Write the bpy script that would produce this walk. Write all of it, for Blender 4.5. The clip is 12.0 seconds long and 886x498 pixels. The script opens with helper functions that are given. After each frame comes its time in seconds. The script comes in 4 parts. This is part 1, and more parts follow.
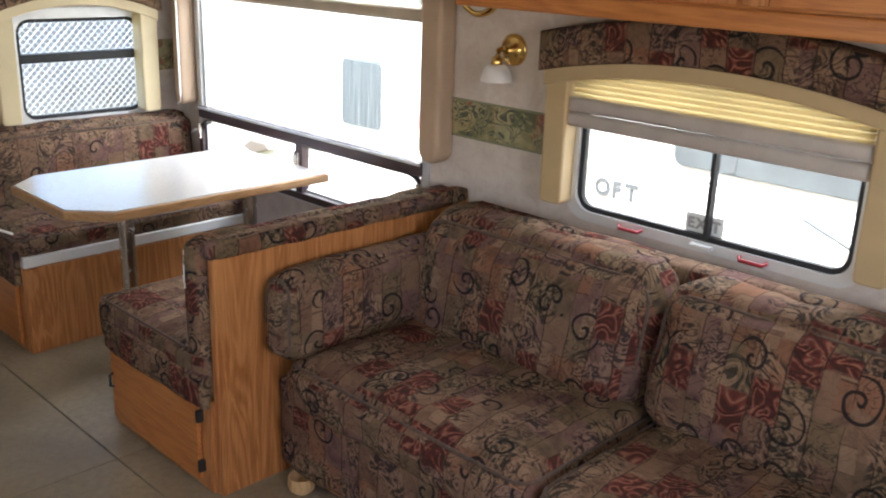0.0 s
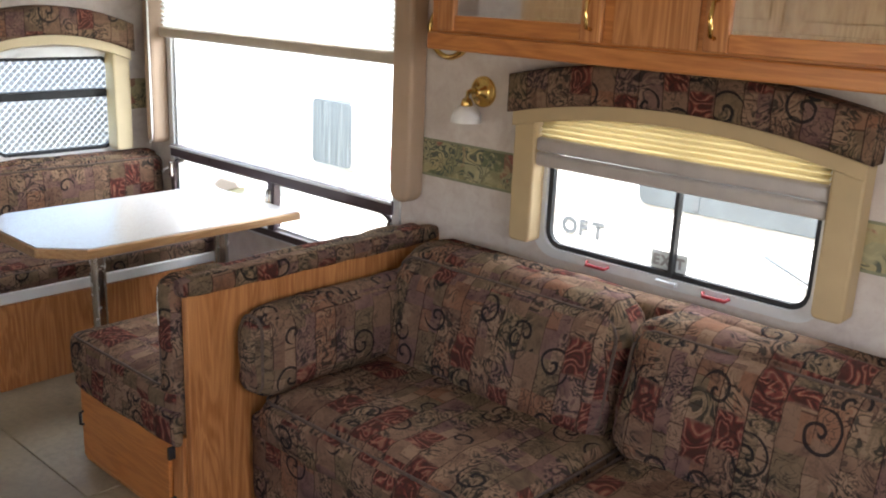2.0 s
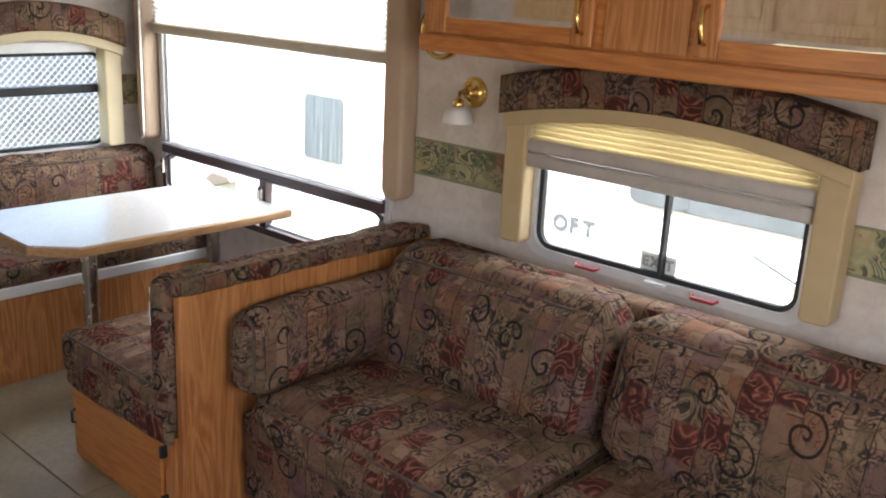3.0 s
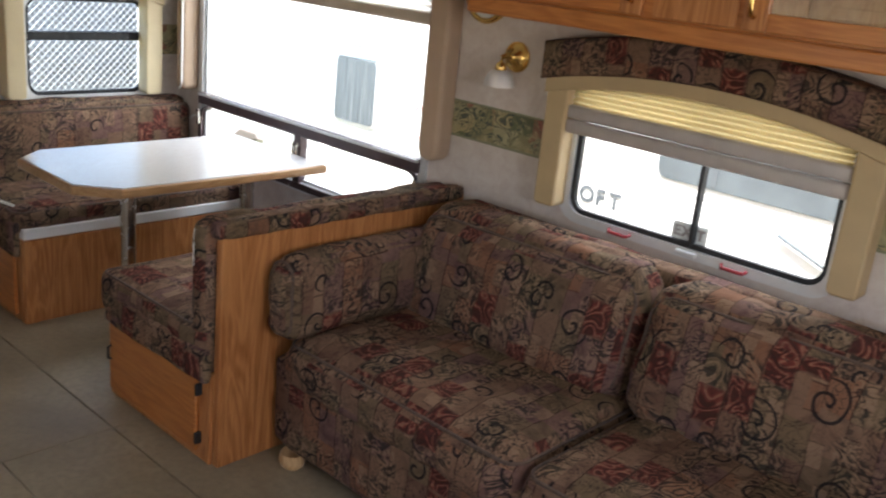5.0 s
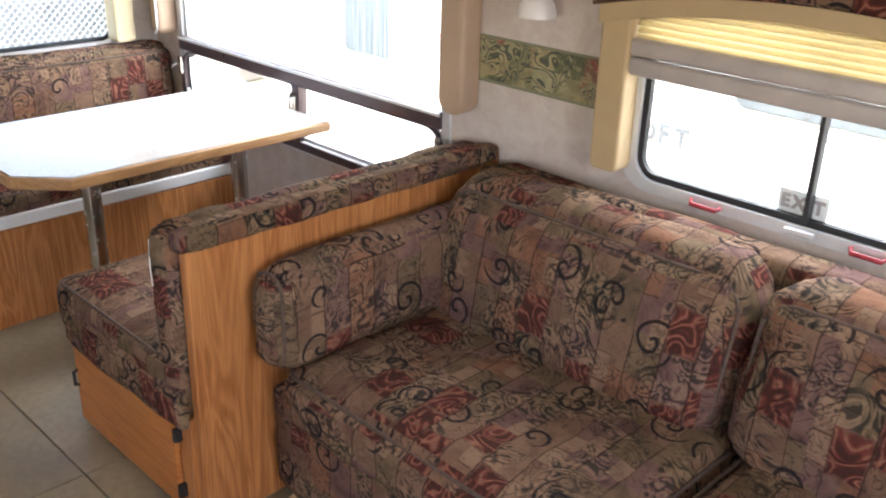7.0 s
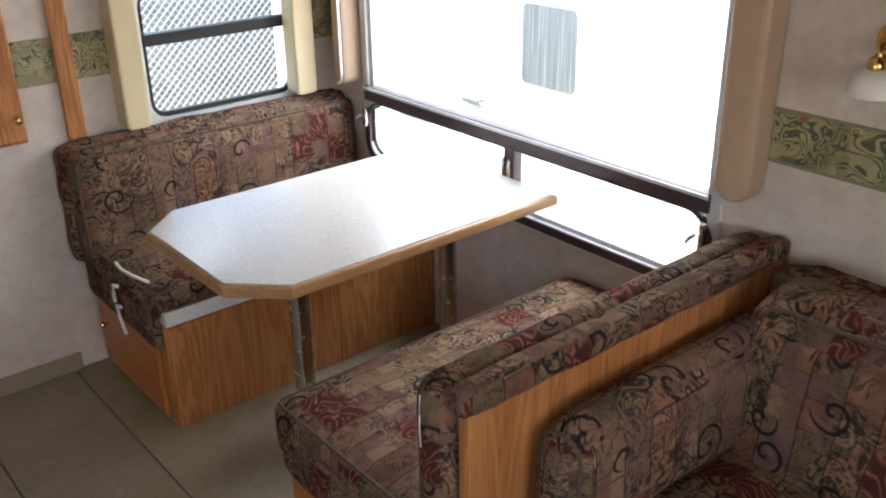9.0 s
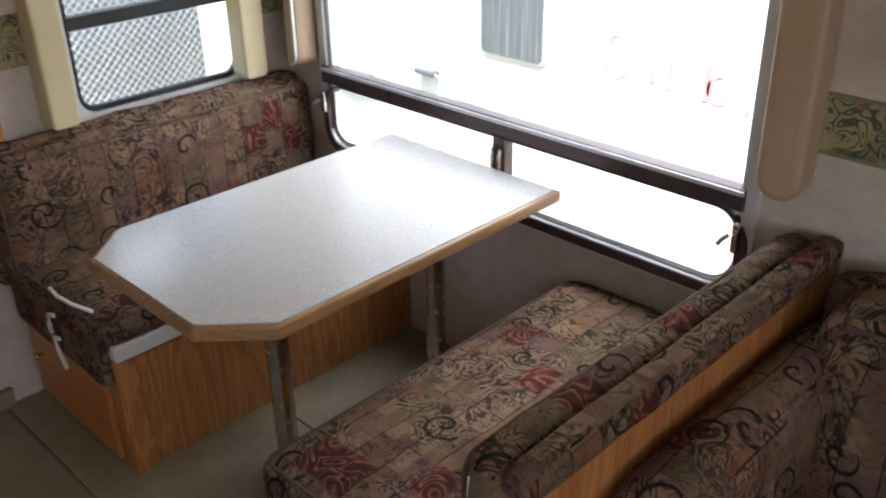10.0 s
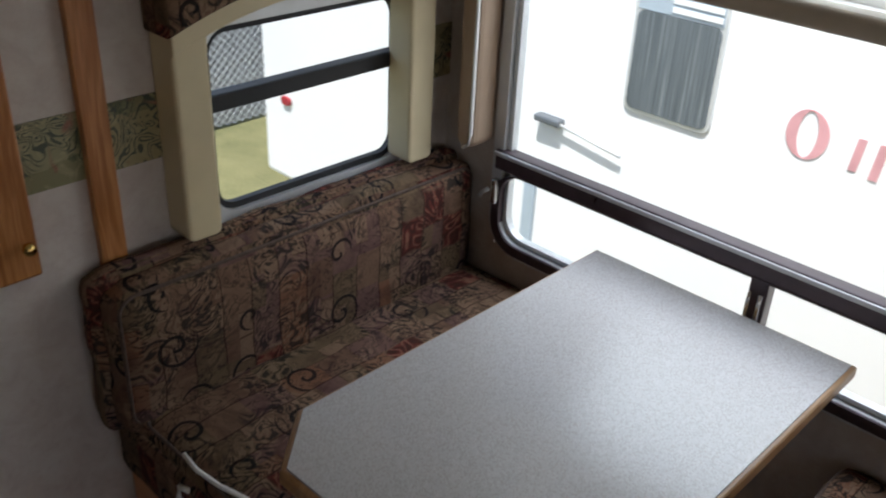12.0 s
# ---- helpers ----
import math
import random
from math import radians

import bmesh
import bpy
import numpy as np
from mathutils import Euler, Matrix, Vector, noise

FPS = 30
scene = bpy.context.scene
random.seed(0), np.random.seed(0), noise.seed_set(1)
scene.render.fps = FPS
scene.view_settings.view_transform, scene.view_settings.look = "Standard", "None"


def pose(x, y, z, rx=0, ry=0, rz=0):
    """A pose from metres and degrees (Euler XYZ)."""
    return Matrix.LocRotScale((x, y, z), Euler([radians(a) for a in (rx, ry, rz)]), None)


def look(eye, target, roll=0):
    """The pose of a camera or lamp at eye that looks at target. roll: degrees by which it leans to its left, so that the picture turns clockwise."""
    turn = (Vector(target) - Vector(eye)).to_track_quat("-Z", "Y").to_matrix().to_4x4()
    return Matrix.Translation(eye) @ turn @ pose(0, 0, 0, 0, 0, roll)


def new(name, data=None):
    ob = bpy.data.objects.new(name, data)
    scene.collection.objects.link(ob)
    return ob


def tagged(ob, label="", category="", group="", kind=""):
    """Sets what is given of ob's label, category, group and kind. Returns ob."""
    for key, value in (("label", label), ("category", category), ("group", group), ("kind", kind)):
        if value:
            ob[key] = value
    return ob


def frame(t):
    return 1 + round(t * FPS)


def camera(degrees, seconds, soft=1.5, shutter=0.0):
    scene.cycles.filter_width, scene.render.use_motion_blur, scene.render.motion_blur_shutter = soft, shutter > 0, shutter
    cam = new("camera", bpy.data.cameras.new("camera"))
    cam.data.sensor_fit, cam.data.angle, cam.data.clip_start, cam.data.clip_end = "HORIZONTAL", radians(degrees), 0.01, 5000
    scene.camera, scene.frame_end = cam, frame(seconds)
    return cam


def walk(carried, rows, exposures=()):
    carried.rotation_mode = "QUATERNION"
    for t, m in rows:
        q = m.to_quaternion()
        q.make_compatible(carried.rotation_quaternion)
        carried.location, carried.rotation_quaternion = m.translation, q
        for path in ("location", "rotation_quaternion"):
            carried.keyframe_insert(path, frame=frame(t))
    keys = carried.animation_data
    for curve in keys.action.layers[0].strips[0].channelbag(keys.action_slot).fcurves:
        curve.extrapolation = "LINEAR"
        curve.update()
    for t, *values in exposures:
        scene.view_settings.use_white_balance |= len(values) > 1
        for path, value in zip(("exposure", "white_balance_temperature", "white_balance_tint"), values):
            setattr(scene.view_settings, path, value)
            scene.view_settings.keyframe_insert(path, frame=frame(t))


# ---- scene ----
cam = camera(51.0, 12.0, soft=2.0, shutter=0.35)
PATH = [
    (0, (4.135, -2.365, 1.62), (2.813, -1.0, 1.0), 2.0),
    (0.5, (4.168, -2.433, 1.624), (2.899, -1.008, 1.024), 2.6),
    (1, (4.17, -2.433, 1.636), (2.898, -1.004, 1.056), 2.6),
    (1.5, (4.172, -2.417, 1.632), (2.886, -0.99, 1.076), 2.5),
    (2, (4.162, -2.41, 1.633), (2.871, -0.981, 1.093), 2.5),
    (2.5, (4.153, -2.404, 1.667), (2.866, -0.976, 1.116), 2.4),
    (4.5, (4.24, -2.518, 1.642), (3.011, -1.052, 1.059), 5.4),
    (5, (4.16, -2.536, 1.626), (2.889, -1.118, 1.017), 5.9),
    (5.5, (4.062, -2.449, 1.666), (2.702, -1.15, 0.985), 4.3),
    (6, (3.953, -2.2, 1.638), (2.59, -0.928, 0.914), 3.4),
    (6.5, (3.835, -2.027, 1.617), (2.514, -0.746, 0.834), 2.4),
    (6.7, (3.776, -1.989, 1.607), (2.493, -0.686, 0.798), 2.1),
    (8.3, (3.273, -2.105, 1.708), (1.978, -0.782, 0.956), 1.1),
    (8.5, (3.202, -2.113, 1.696), (1.864, -0.831, 0.944), 0.8),
    (9, (3.013, -1.968, 1.729), (1.61, -0.809, 0.901), -0.9),
    (9.5, (2.81, -1.815, 1.718), (1.418, -0.675, 0.845), -2.1),
    (10, (2.61, -1.87, 1.718), (1.353, -0.613, 0.801), -1.1),
    (10.5, (2.445, -1.913, 1.749), (1.342, -0.563, 0.769), 1.0),
    (11, (2.187, -1.852, 1.705), (1.048, -0.532, 0.724), 2.9),
    (11.5, (1.976, -1.765, 1.744), (0.605, -0.631, 0.831), 0.8),
    (12, (1.683, -1.791, 1.825), (0.49, -0.514, 0.852), 2.8),
]
walk(cam, [(t, look(eye, target, roll)) for t, eye, target, roll in PATH],
     exposures=[(0, 2.3, 6300, 13), (2.5, 2.3, 6300, 13), (3.2, 2.2, 6300, 13), (4.5, 1.65, 6300, 13), (5.0, 1.95, 6300, 13), (5.5, 2.25, 6300, 13), (6.7, 2.85, 6300, 14), (8.5, 2.4, 6300, 14), (9.5, 1.95, 6300, 14), (10.5, 1.42, 6300, 14), (11.2, 1.2, 6200, 14), (12, 0.5, 6100, 13)])

# ---- light ----
world = bpy.data.worlds.new("sky")
scene.world = world
world.use_nodes = True
wn = world.node_tree
sky = wn.nodes.new("ShaderNodeTexSky")
sky.sky_type = "NISHITA"
sky.sun_disc = False
sky.sun_elevation = radians(66)
sky.sun_rotation = radians(160)
wn.links.new(sky.outputs[0], wn.nodes["Background"].inputs[0])
wn.nodes["Background"].inputs[1].default_value = 0.15
sun = new("sun", bpy.data.lights.new("sun", "SUN"))
sun.data.energy = 5.0
sun.data.angle = radians(0.6)
sun.data.color = (1, 0.95, 0.88)
sun.matrix_world = look((0.6, -2.6, 6.2), (0, 0, 0))


def area_lamp(name, eye, target, w, h, power, color):
    ob = new(name, bpy.data.lights.new(name, "AREA"))
    ob.data.shape = "RECTANGLE"
    ob.data.size, ob.data.size_y = w, h
    ob.data.energy = power
    ob.data.color = color
    ob.matrix_world = look(eye, target)
    return ob


area_lamp("daylight_dinette", (0.98, 0.75, 2.15), (0.98, -0.7, 0.7), 1.9, 1.0, 26, (0.92, 0.97, 1))
area_lamp("daylight_sofa", (2.87, 0.6, 1.75), (2.87, -0.7, 0.5), 1.1, 0.7, 6.5, (0.92, 0.97, 1))
area_lamp("daylight_end", (-0.85, -0.4, 2.0), (0.5, -0.4, 0.8), 0.8, 0.8, 3.6, (0.92, 0.97, 1))
area_lamp("daylight_kitchen", (3.1, -3.12, 1.18), (2.8, 0, 0.45), 1.7, 0.42, 1.6, (1, 0.98, 0.96))
# Added fill lamp outside an opening made in the unseen east wall.
area_lamp("added_fill_east", (5.5, -1.75, 1.58), (2.0, -1.0, 0.75), 1.4, 0.66, 6.8, (1, 0.95, 0.90))


# ---- mesh tools ----
def link(name, bm, material, parent=None, label="", uv=True):
    bm.normal_update()
    if uv:
        layer = bm.loops.layers.uv.verify()
        for f in bm.faces:
            n = f.normal
            a = (abs(n.x), abs(n.y), abs(n.z))
            k = a.index(max(a))
            for lp in f.loops:
                c = lp.vert.co
                lp[layer].uv = (c.y, c.z) if k == 0 else (c.x, c.z) if k == 1 else (c.x, c.y)
    me = bpy.data.meshes.new(name)
    bm.to_mesh(me)
    bm.free()
    me.materials.append(material)
    ob = new(name, me)
    if parent is not None:
        ob.parent = parent
    if label:
        ob["label"] = label
    return ob


part = link


def thing(name, label, category, kind="", group=""):
    return tagged(new(name), label, category, group, kind)


def smooth(bm):
    for f in bm.faces:
        f.smooth = True
    return bm


def add_box(bm, lo, hi, bevel=0.0, segs=2):
    res = bmesh.ops.create_cube(bm, size=1)
    vs = res["verts"]
    for v in vs:
        v.co = Vector([lo[i] + (hi[i] - lo[i]) * (v.co[i] + 0.5) for i in range(3)])
    if bevel > 0:
        es = list({e for v in vs for e in v.link_edges})
        bmesh.ops.bevel(bm, geom=es, offset=bevel, segments=segs, profile=0.5, affect="EDGES")
    return bm


def box(lo, hi, bevel=0.0, segs=2):
    return add_box(bmesh.new(), lo, hi, bevel, segs)


def cushion(lo, hi, r=0.04, bulge=(0.0, 0.0, 0.0), n=12, wrinkle=0.004, seed=0.0, lean=None):
    """A stuffed box: rounded edges, bulging faces, slight wrinkles."""
    bm = bmesh.new()
    c = [(lo[i] + hi[i]) / 2 for i in range(3)]
    h = [(hi[i] - lo[i]) / 2 for i in range(3)]
    grid = {}

    def vert(p):
        key = tuple(round(q, 4) for q in p)
        if key not in grid:
            grid[key] = bm.verts.new(p)
        return grid[key]

    steps = [-1 + 2 * i / n for i in range(n + 1)]
    for ax in range(3):
        u, w = (ax + 1) % 3, (ax + 2) % 3
        for s in (-1, 1):
            for i in range(n):
                for j in range(n):
                    quad = []
                    for a, b in ((i, j), (i + 1, j), (i + 1, j + 1), (i, j + 1)):
                        p = [0, 0, 0]
                        p[ax], p[u], p[w] = s, steps[a], steps[b]
                        quad.append(vert(p))
                    if s < 0:
                        quad.reverse()
                    bm.faces.new(quad)
    for v in bm.verts:
        q = v.co.copy()
        p = Vector([math.copysign(abs(q[i]) ** 0.75, q[i]) * h[i] for i in range(3)])
        inner = Vector([max(-(h[i] - r), min(h[i] - r, p[i])) for i in range(3)])
        d = p - inner
        if d.length > 1e-6:
            p = inner + d.normalized() * r
        for i in range(3):
            a, b = q[(i + 1) % 3], q[(i + 2) % 3]
            if abs(q[i]) > 0.999:
                p[i] += math.copysign(bulge[i] * (1 - a ** 4) * (1 - b ** 4), q[i])
        p += Vector(c)
        k = noise.noise(p * 9 + Vector((seed, 0, 0))) + 0.5 * noise.noise(p * 22 + Vector((0, seed, 0)))
        p += d.normalized() * k * wrinkle if d.length > 1e-6 else Vector((0, 0, 0))
        if lean:
            p[lean[0]] += lean[1] * (p.z - lo[2])
        v.co = p
    return smooth(bm)


def add_tube(bm, pts, r, sides=10):
    pts = [Vector(p) for p in pts]
    rings = []
    up = Vector((0.31, 0.17, 0.93))
    for i, p in enumerate(pts):
        d = (pts[min(i + 1, len(pts) - 1)] - pts[max(i - 1, 0)]).normalized()
        a = d.cross(up)
        if a.length < 0.05:
            a = d.cross(Vector((1, 0, 0)))
        a.normalize()
        b = d.cross(a)
        rings.append([bm.verts.new(p + (a * math.cos(t) + b * math.sin(t)) * r) for t in [2 * math.pi * k / sides for k in range(sides)]])
    for i in range(len(rings) - 1):
        for k in range(sides):
            f = bm.faces.new((rings[i][k], rings[i][(k + 1) % sides], rings[i + 1][(k + 1) % sides], rings[i + 1][k]))
            f.smooth = True
    bm.faces.new(list(reversed(rings[0])))
    bm.faces.new(rings[-1])
    bmesh.ops.recalc_face_normals(bm, faces=bm.faces[:])
    return bm


def tube(pts, r, sides=10):
    return add_tube(bmesh.new(), pts, r, sides)


def lathe(profile, centre, axis="z", sides=28):
    """A turned shape: profile of (radius, height) pairs about an axis."""
    bm = bmesh.new()
    rings = []
    for r, z in profile:
        ring = []
        for k in range(sides):
            t = 2 * math.pi * k / sides
            a, b = max(r, 0.0004) * math.cos(t), max(r, 0.0004) * math.sin(t)
            p = (a, b, z) if axis == "z" else (a, -z, b) if axis == "y" else (z, a, b)
            ring.append(bm.verts.new(Vector(centre) + Vector(p)))
        rings.append(ring)
    for i in range(len(rings) - 1):
        for k in range(sides):
            bm.faces.new((rings[i][k], rings[i][(k + 1) % sides], rings[i + 1][(k + 1) % sides], rings[i + 1][k]))
    bmesh.ops.recalc_face_normals(bm, faces=bm.faces[:])
    return smooth(bm)


def prism(outline, lo, hi, axis="z", bevel=0.0, segs=2):
    """An outline of 2D points pushed along an axis."""
    bm = bmesh.new()

    def put(p, d):
        return (p[0], p[1], d) if axis == "z" else (p[0], d, p[1]) if axis == "y" else (d, p[0], p[1])

    a = [bm.verts.new(put(p, lo)) for p in outline]
    b = [bm.verts.new(put(p, hi)) for p in outline]
    n = len(outline)
    caps = [bm.faces.new(a), bm.faces.new(b)]
    for i in range(n):
        bm.faces.new((a[i], a[(i + 1) % n], b[(i + 1) % n], b[i]))
    bmesh.ops.recalc_face_normals(bm, faces=bm.faces[:])
    if bevel > 0:
        es = list({e for f in caps for e in f.edges})
        bmesh.ops.bevel(bm, geom=es, offset=bevel, segments=segs, profile=0.5, affect="EDGES")
    return bm


def round_rect(u0, v0, u1, v1, r, k=6):
    pts = []
    for cx, cy, a0 in ((u1 - r, v1 - r, 0), (u0 + r, v1 - r, 90), (u0 + r, v0 + r, 180), (u1 - r, v0 + r, 270)):
        for i in range(k + 1):
            t = radians(a0 + 90 * i / k)
            pts.append((cx + r * math.cos(t), cy + r * math.sin(t)))
    return pts


def ring_frame(outer, inner, lo, hi, axis):
    """A frame between two outlines with the same number of points, with depth."""
    bm = bmesh.new()

    def put(p, d):
        return (p[0], d, p[1]) if axis == "y" else (d, p[0], p[1])

    n = len(outer)
    q = [[bm.verts.new(put(p, d)) for p in o] for o, d in ((outer, lo), (outer, hi), (inner, hi), (inner, lo))]
    for a in range(4):
        b = (a + 1) % 4
        for i in range(n):
            j = (i + 1) % n
            bm.faces.new((q[a][i], q[a][j], q[b][j], q[b][i]))
    bmesh.ops.recalc_face_normals(bm, faces=bm.faces[:])
    return bm


def wall_with_holes(u0, u1, v0, v1, holes, lo, hi, axis):
    """A wall slab with rectangular openings cut right through it."""
    us = sorted({u0, u1, *[h[0] for h in holes], *[h[2] for h in holes]})
    vs = sorted({v0, v1, *[h[1] for h in holes], *[h[3] for h in holes]})
    bm = bmesh.new()
    for i in range(len(us) - 1):
        for j in range(len(vs) - 1):
            cu, cv = (us[i] + us[i + 1]) / 2, (vs[j] + vs[j + 1]) / 2
            if any(h[0] < cu < h[2] and h[1] < cv < h[3] for h in holes):
                continue
            if axis == "y":
                add_box(bm, (us[i], lo, vs[j]), (us[i + 1], hi, vs[j + 1]))
            else:
                add_box(bm, (lo, us[i], vs[j]), (hi, us[i + 1], vs[j + 1]))
    bmesh.ops.remove_doubles(bm, verts=bm.verts[:], dist=0.0005)
    bm.verts.index_update()
    seen = {}
    for f in bm.faces:
        seen.setdefault(tuple(sorted(v.index for v in f.verts)), []).append(f)
    bmesh.ops.delete(bm, geom=[f for fs in seen.values() if len(fs) > 1 for f in fs], context="FACES_ONLY")
    return bm


# ---- materials ----
class Mat:
    """A small helper for node materials."""

    def __init__(self, name, rough=0.5, metal=0.0, color=(0.5, 0.5, 0.5), spec=0.5):
        self.m = bpy.data.materials.new(name)
        self.m.use_nodes = True
        self.t = self.m.node_tree
        self.b = self.t.nodes["Principled BSDF"]
        self.b.inputs["Roughness"].default_value = rough
        self.b.inputs["Metallic"].default_value = metal
        self.b.inputs["Base Color"].default_value = (*color, 1)
        self.b.inputs["Specular IOR Level"].default_value = spec

    def node(self, kind, **inputs):
        n = self.t.nodes.new("ShaderNode" + kind)
        for k, v in inputs.items():
            key = int(k[1:]) if k[0] == "i" and k[1:].isdigit() else k.replace("_", " ")
            self.put(n.inputs[key], v)
        return n

    def put(self, socket, v):
        if isinstance(v, bpy.types.NodeSocket):
            self.t.links.new(v, socket)
        elif isinstance(v, tuple) and len(v) == 3 and socket.type == "RGBA":
            socket.default_value = (*v, 1)
        else:
            socket.default_value = v

    def uv(self, scale=(1, 1, 1), kind="UV"):
        tc = self.t.nodes.new("ShaderNodeTexCoord")
        mp = self.node("Mapping", Vector=tc.outputs[kind], Scale=scale)
        return mp.outputs[0]

    def noise(self, vec, scale, detail=4.0, rough=0.55, distort=0.0):
        n = self.node("TexNoise", Vector=vec, Scale=scale, Detail=detail, Roughness=rough, Distortion=distort)
        return n.outputs[0]

    def ramp(self, fac, stops, mode="LINEAR"):
        n = self.node("ValToRGB", Fac=fac)
        n.color_ramp.interpolation = mode
        e = n.color_ramp.elements
        while len(e) < len(stops):
            e.new(0.5)
        for el, (p, c) in zip(e, stops):
            el.position = p
            el.color = (*c, 1) if isinstance(c, tuple) else (c, c, c, 1)
        return n.outputs[0]

    def mix(self, fac, a, b, mode="MIX"):
        n = self.t.nodes.new("ShaderNodeMix")
        n.data_type = "RGBA"
        n.blend_type = mode
        self.put(n.inputs[0], fac)
        self.put(n.inputs[6], a)
        self.put(n.inputs[7], b)
        return n.outputs[2]

    def math(self, op, a, b=0.0, c=0.0):
        n = self.t.nodes.new("ShaderNodeMath")
        n.operation = op
        self.put(n.inputs[0], a)
        self.put(n.inputs[1], b)
        self.put(n.inputs[2], c)
        return n.outputs[0]

    def color(self, v):
        self.put(self.b.inputs["Base Color"], v)
        return self

    def rough(self, v):
        self.put(self.b.inputs["Roughness"], v)
        return self

    def bump(self, height, strength=0.3, dist=0.002):
        n = self.node("Bump", Height=height, Strength=strength, Distance=dist)
        self.t.links.new(n.outputs[0], self.b.inputs["Normal"])
        return self


def plain(name, color, rough, metal=0.0, vary=0.08, scale=14.0, bump=0.1):
    """Paint, plastic or metal with slight stains and fine relief."""
    m = Mat(name, rough, metal)
    v = m.uv(kind="Object")
    n = m.noise(v, scale, 5)
    m.color(m.mix(m.ramp(n, [(0.3, 0.0), (0.7, 1.0)]), tuple(c * (1 - vary) for c in color), tuple(min(1, c * (1 + vary)) for c in color)))
    m.rough(m.math("MULTIPLY_ADD", n, 0.15, rough - 0.07))
    if bump:
        m.bump(m.noise(v, 180, 2), bump, 0.001)
    return m.m


def wood(name, dark, light, along, rough=0.34):
    """Varnished oak: long grain streaks along one object axis, with cathedral figure."""
    m = Mat(name, rough)
    s = [34.0, 34.0, 34.0]
    s[along] = 1.6
    v = m.uv(tuple(s), "Object")
    fine = m.noise(v, 3.2, 6, 0.6)
    s2 = [9.0, 9.0, 9.0]
    s2[along] = 0.9
    v2 = m.uv(tuple(s2), "Object")
    broad = m.noise(v2, 1.3, 3, 0.5, 1.2)
    rings = m.math("SINE", m.math("MULTIPLY", broad, 42.0))
    fig = m.math("MULTIPLY_ADD", rings, 0.16, m.math("MULTIPLY_ADD", fine, 0.75, 0.1))
    col = m.mix(m.ramp(fig, [(0.22, 0.0), (0.8, 1.0)]), dark, light)
    pores = m.ramp(m.noise(v, 9, 2, 0.7), [(0.34, 0.7), (0.46, 1.0)])
    col = m.mix(0.6, col, m.mix(1.0, col, pores, "MULTIPLY"))
    stain = m.noise(m.uv(kind="Object"), 3.0, 3)
    col = m.mix(m.math("MULTIPLY", stain, 0.35), col, tuple(c * 0.72 for c in dark))
    m.color(col).rough(m.math("MULTIPLY_ADD", fine, 0.2, rough - 0.08)).bump(fig, 0.12, 0.001)
    return m.m


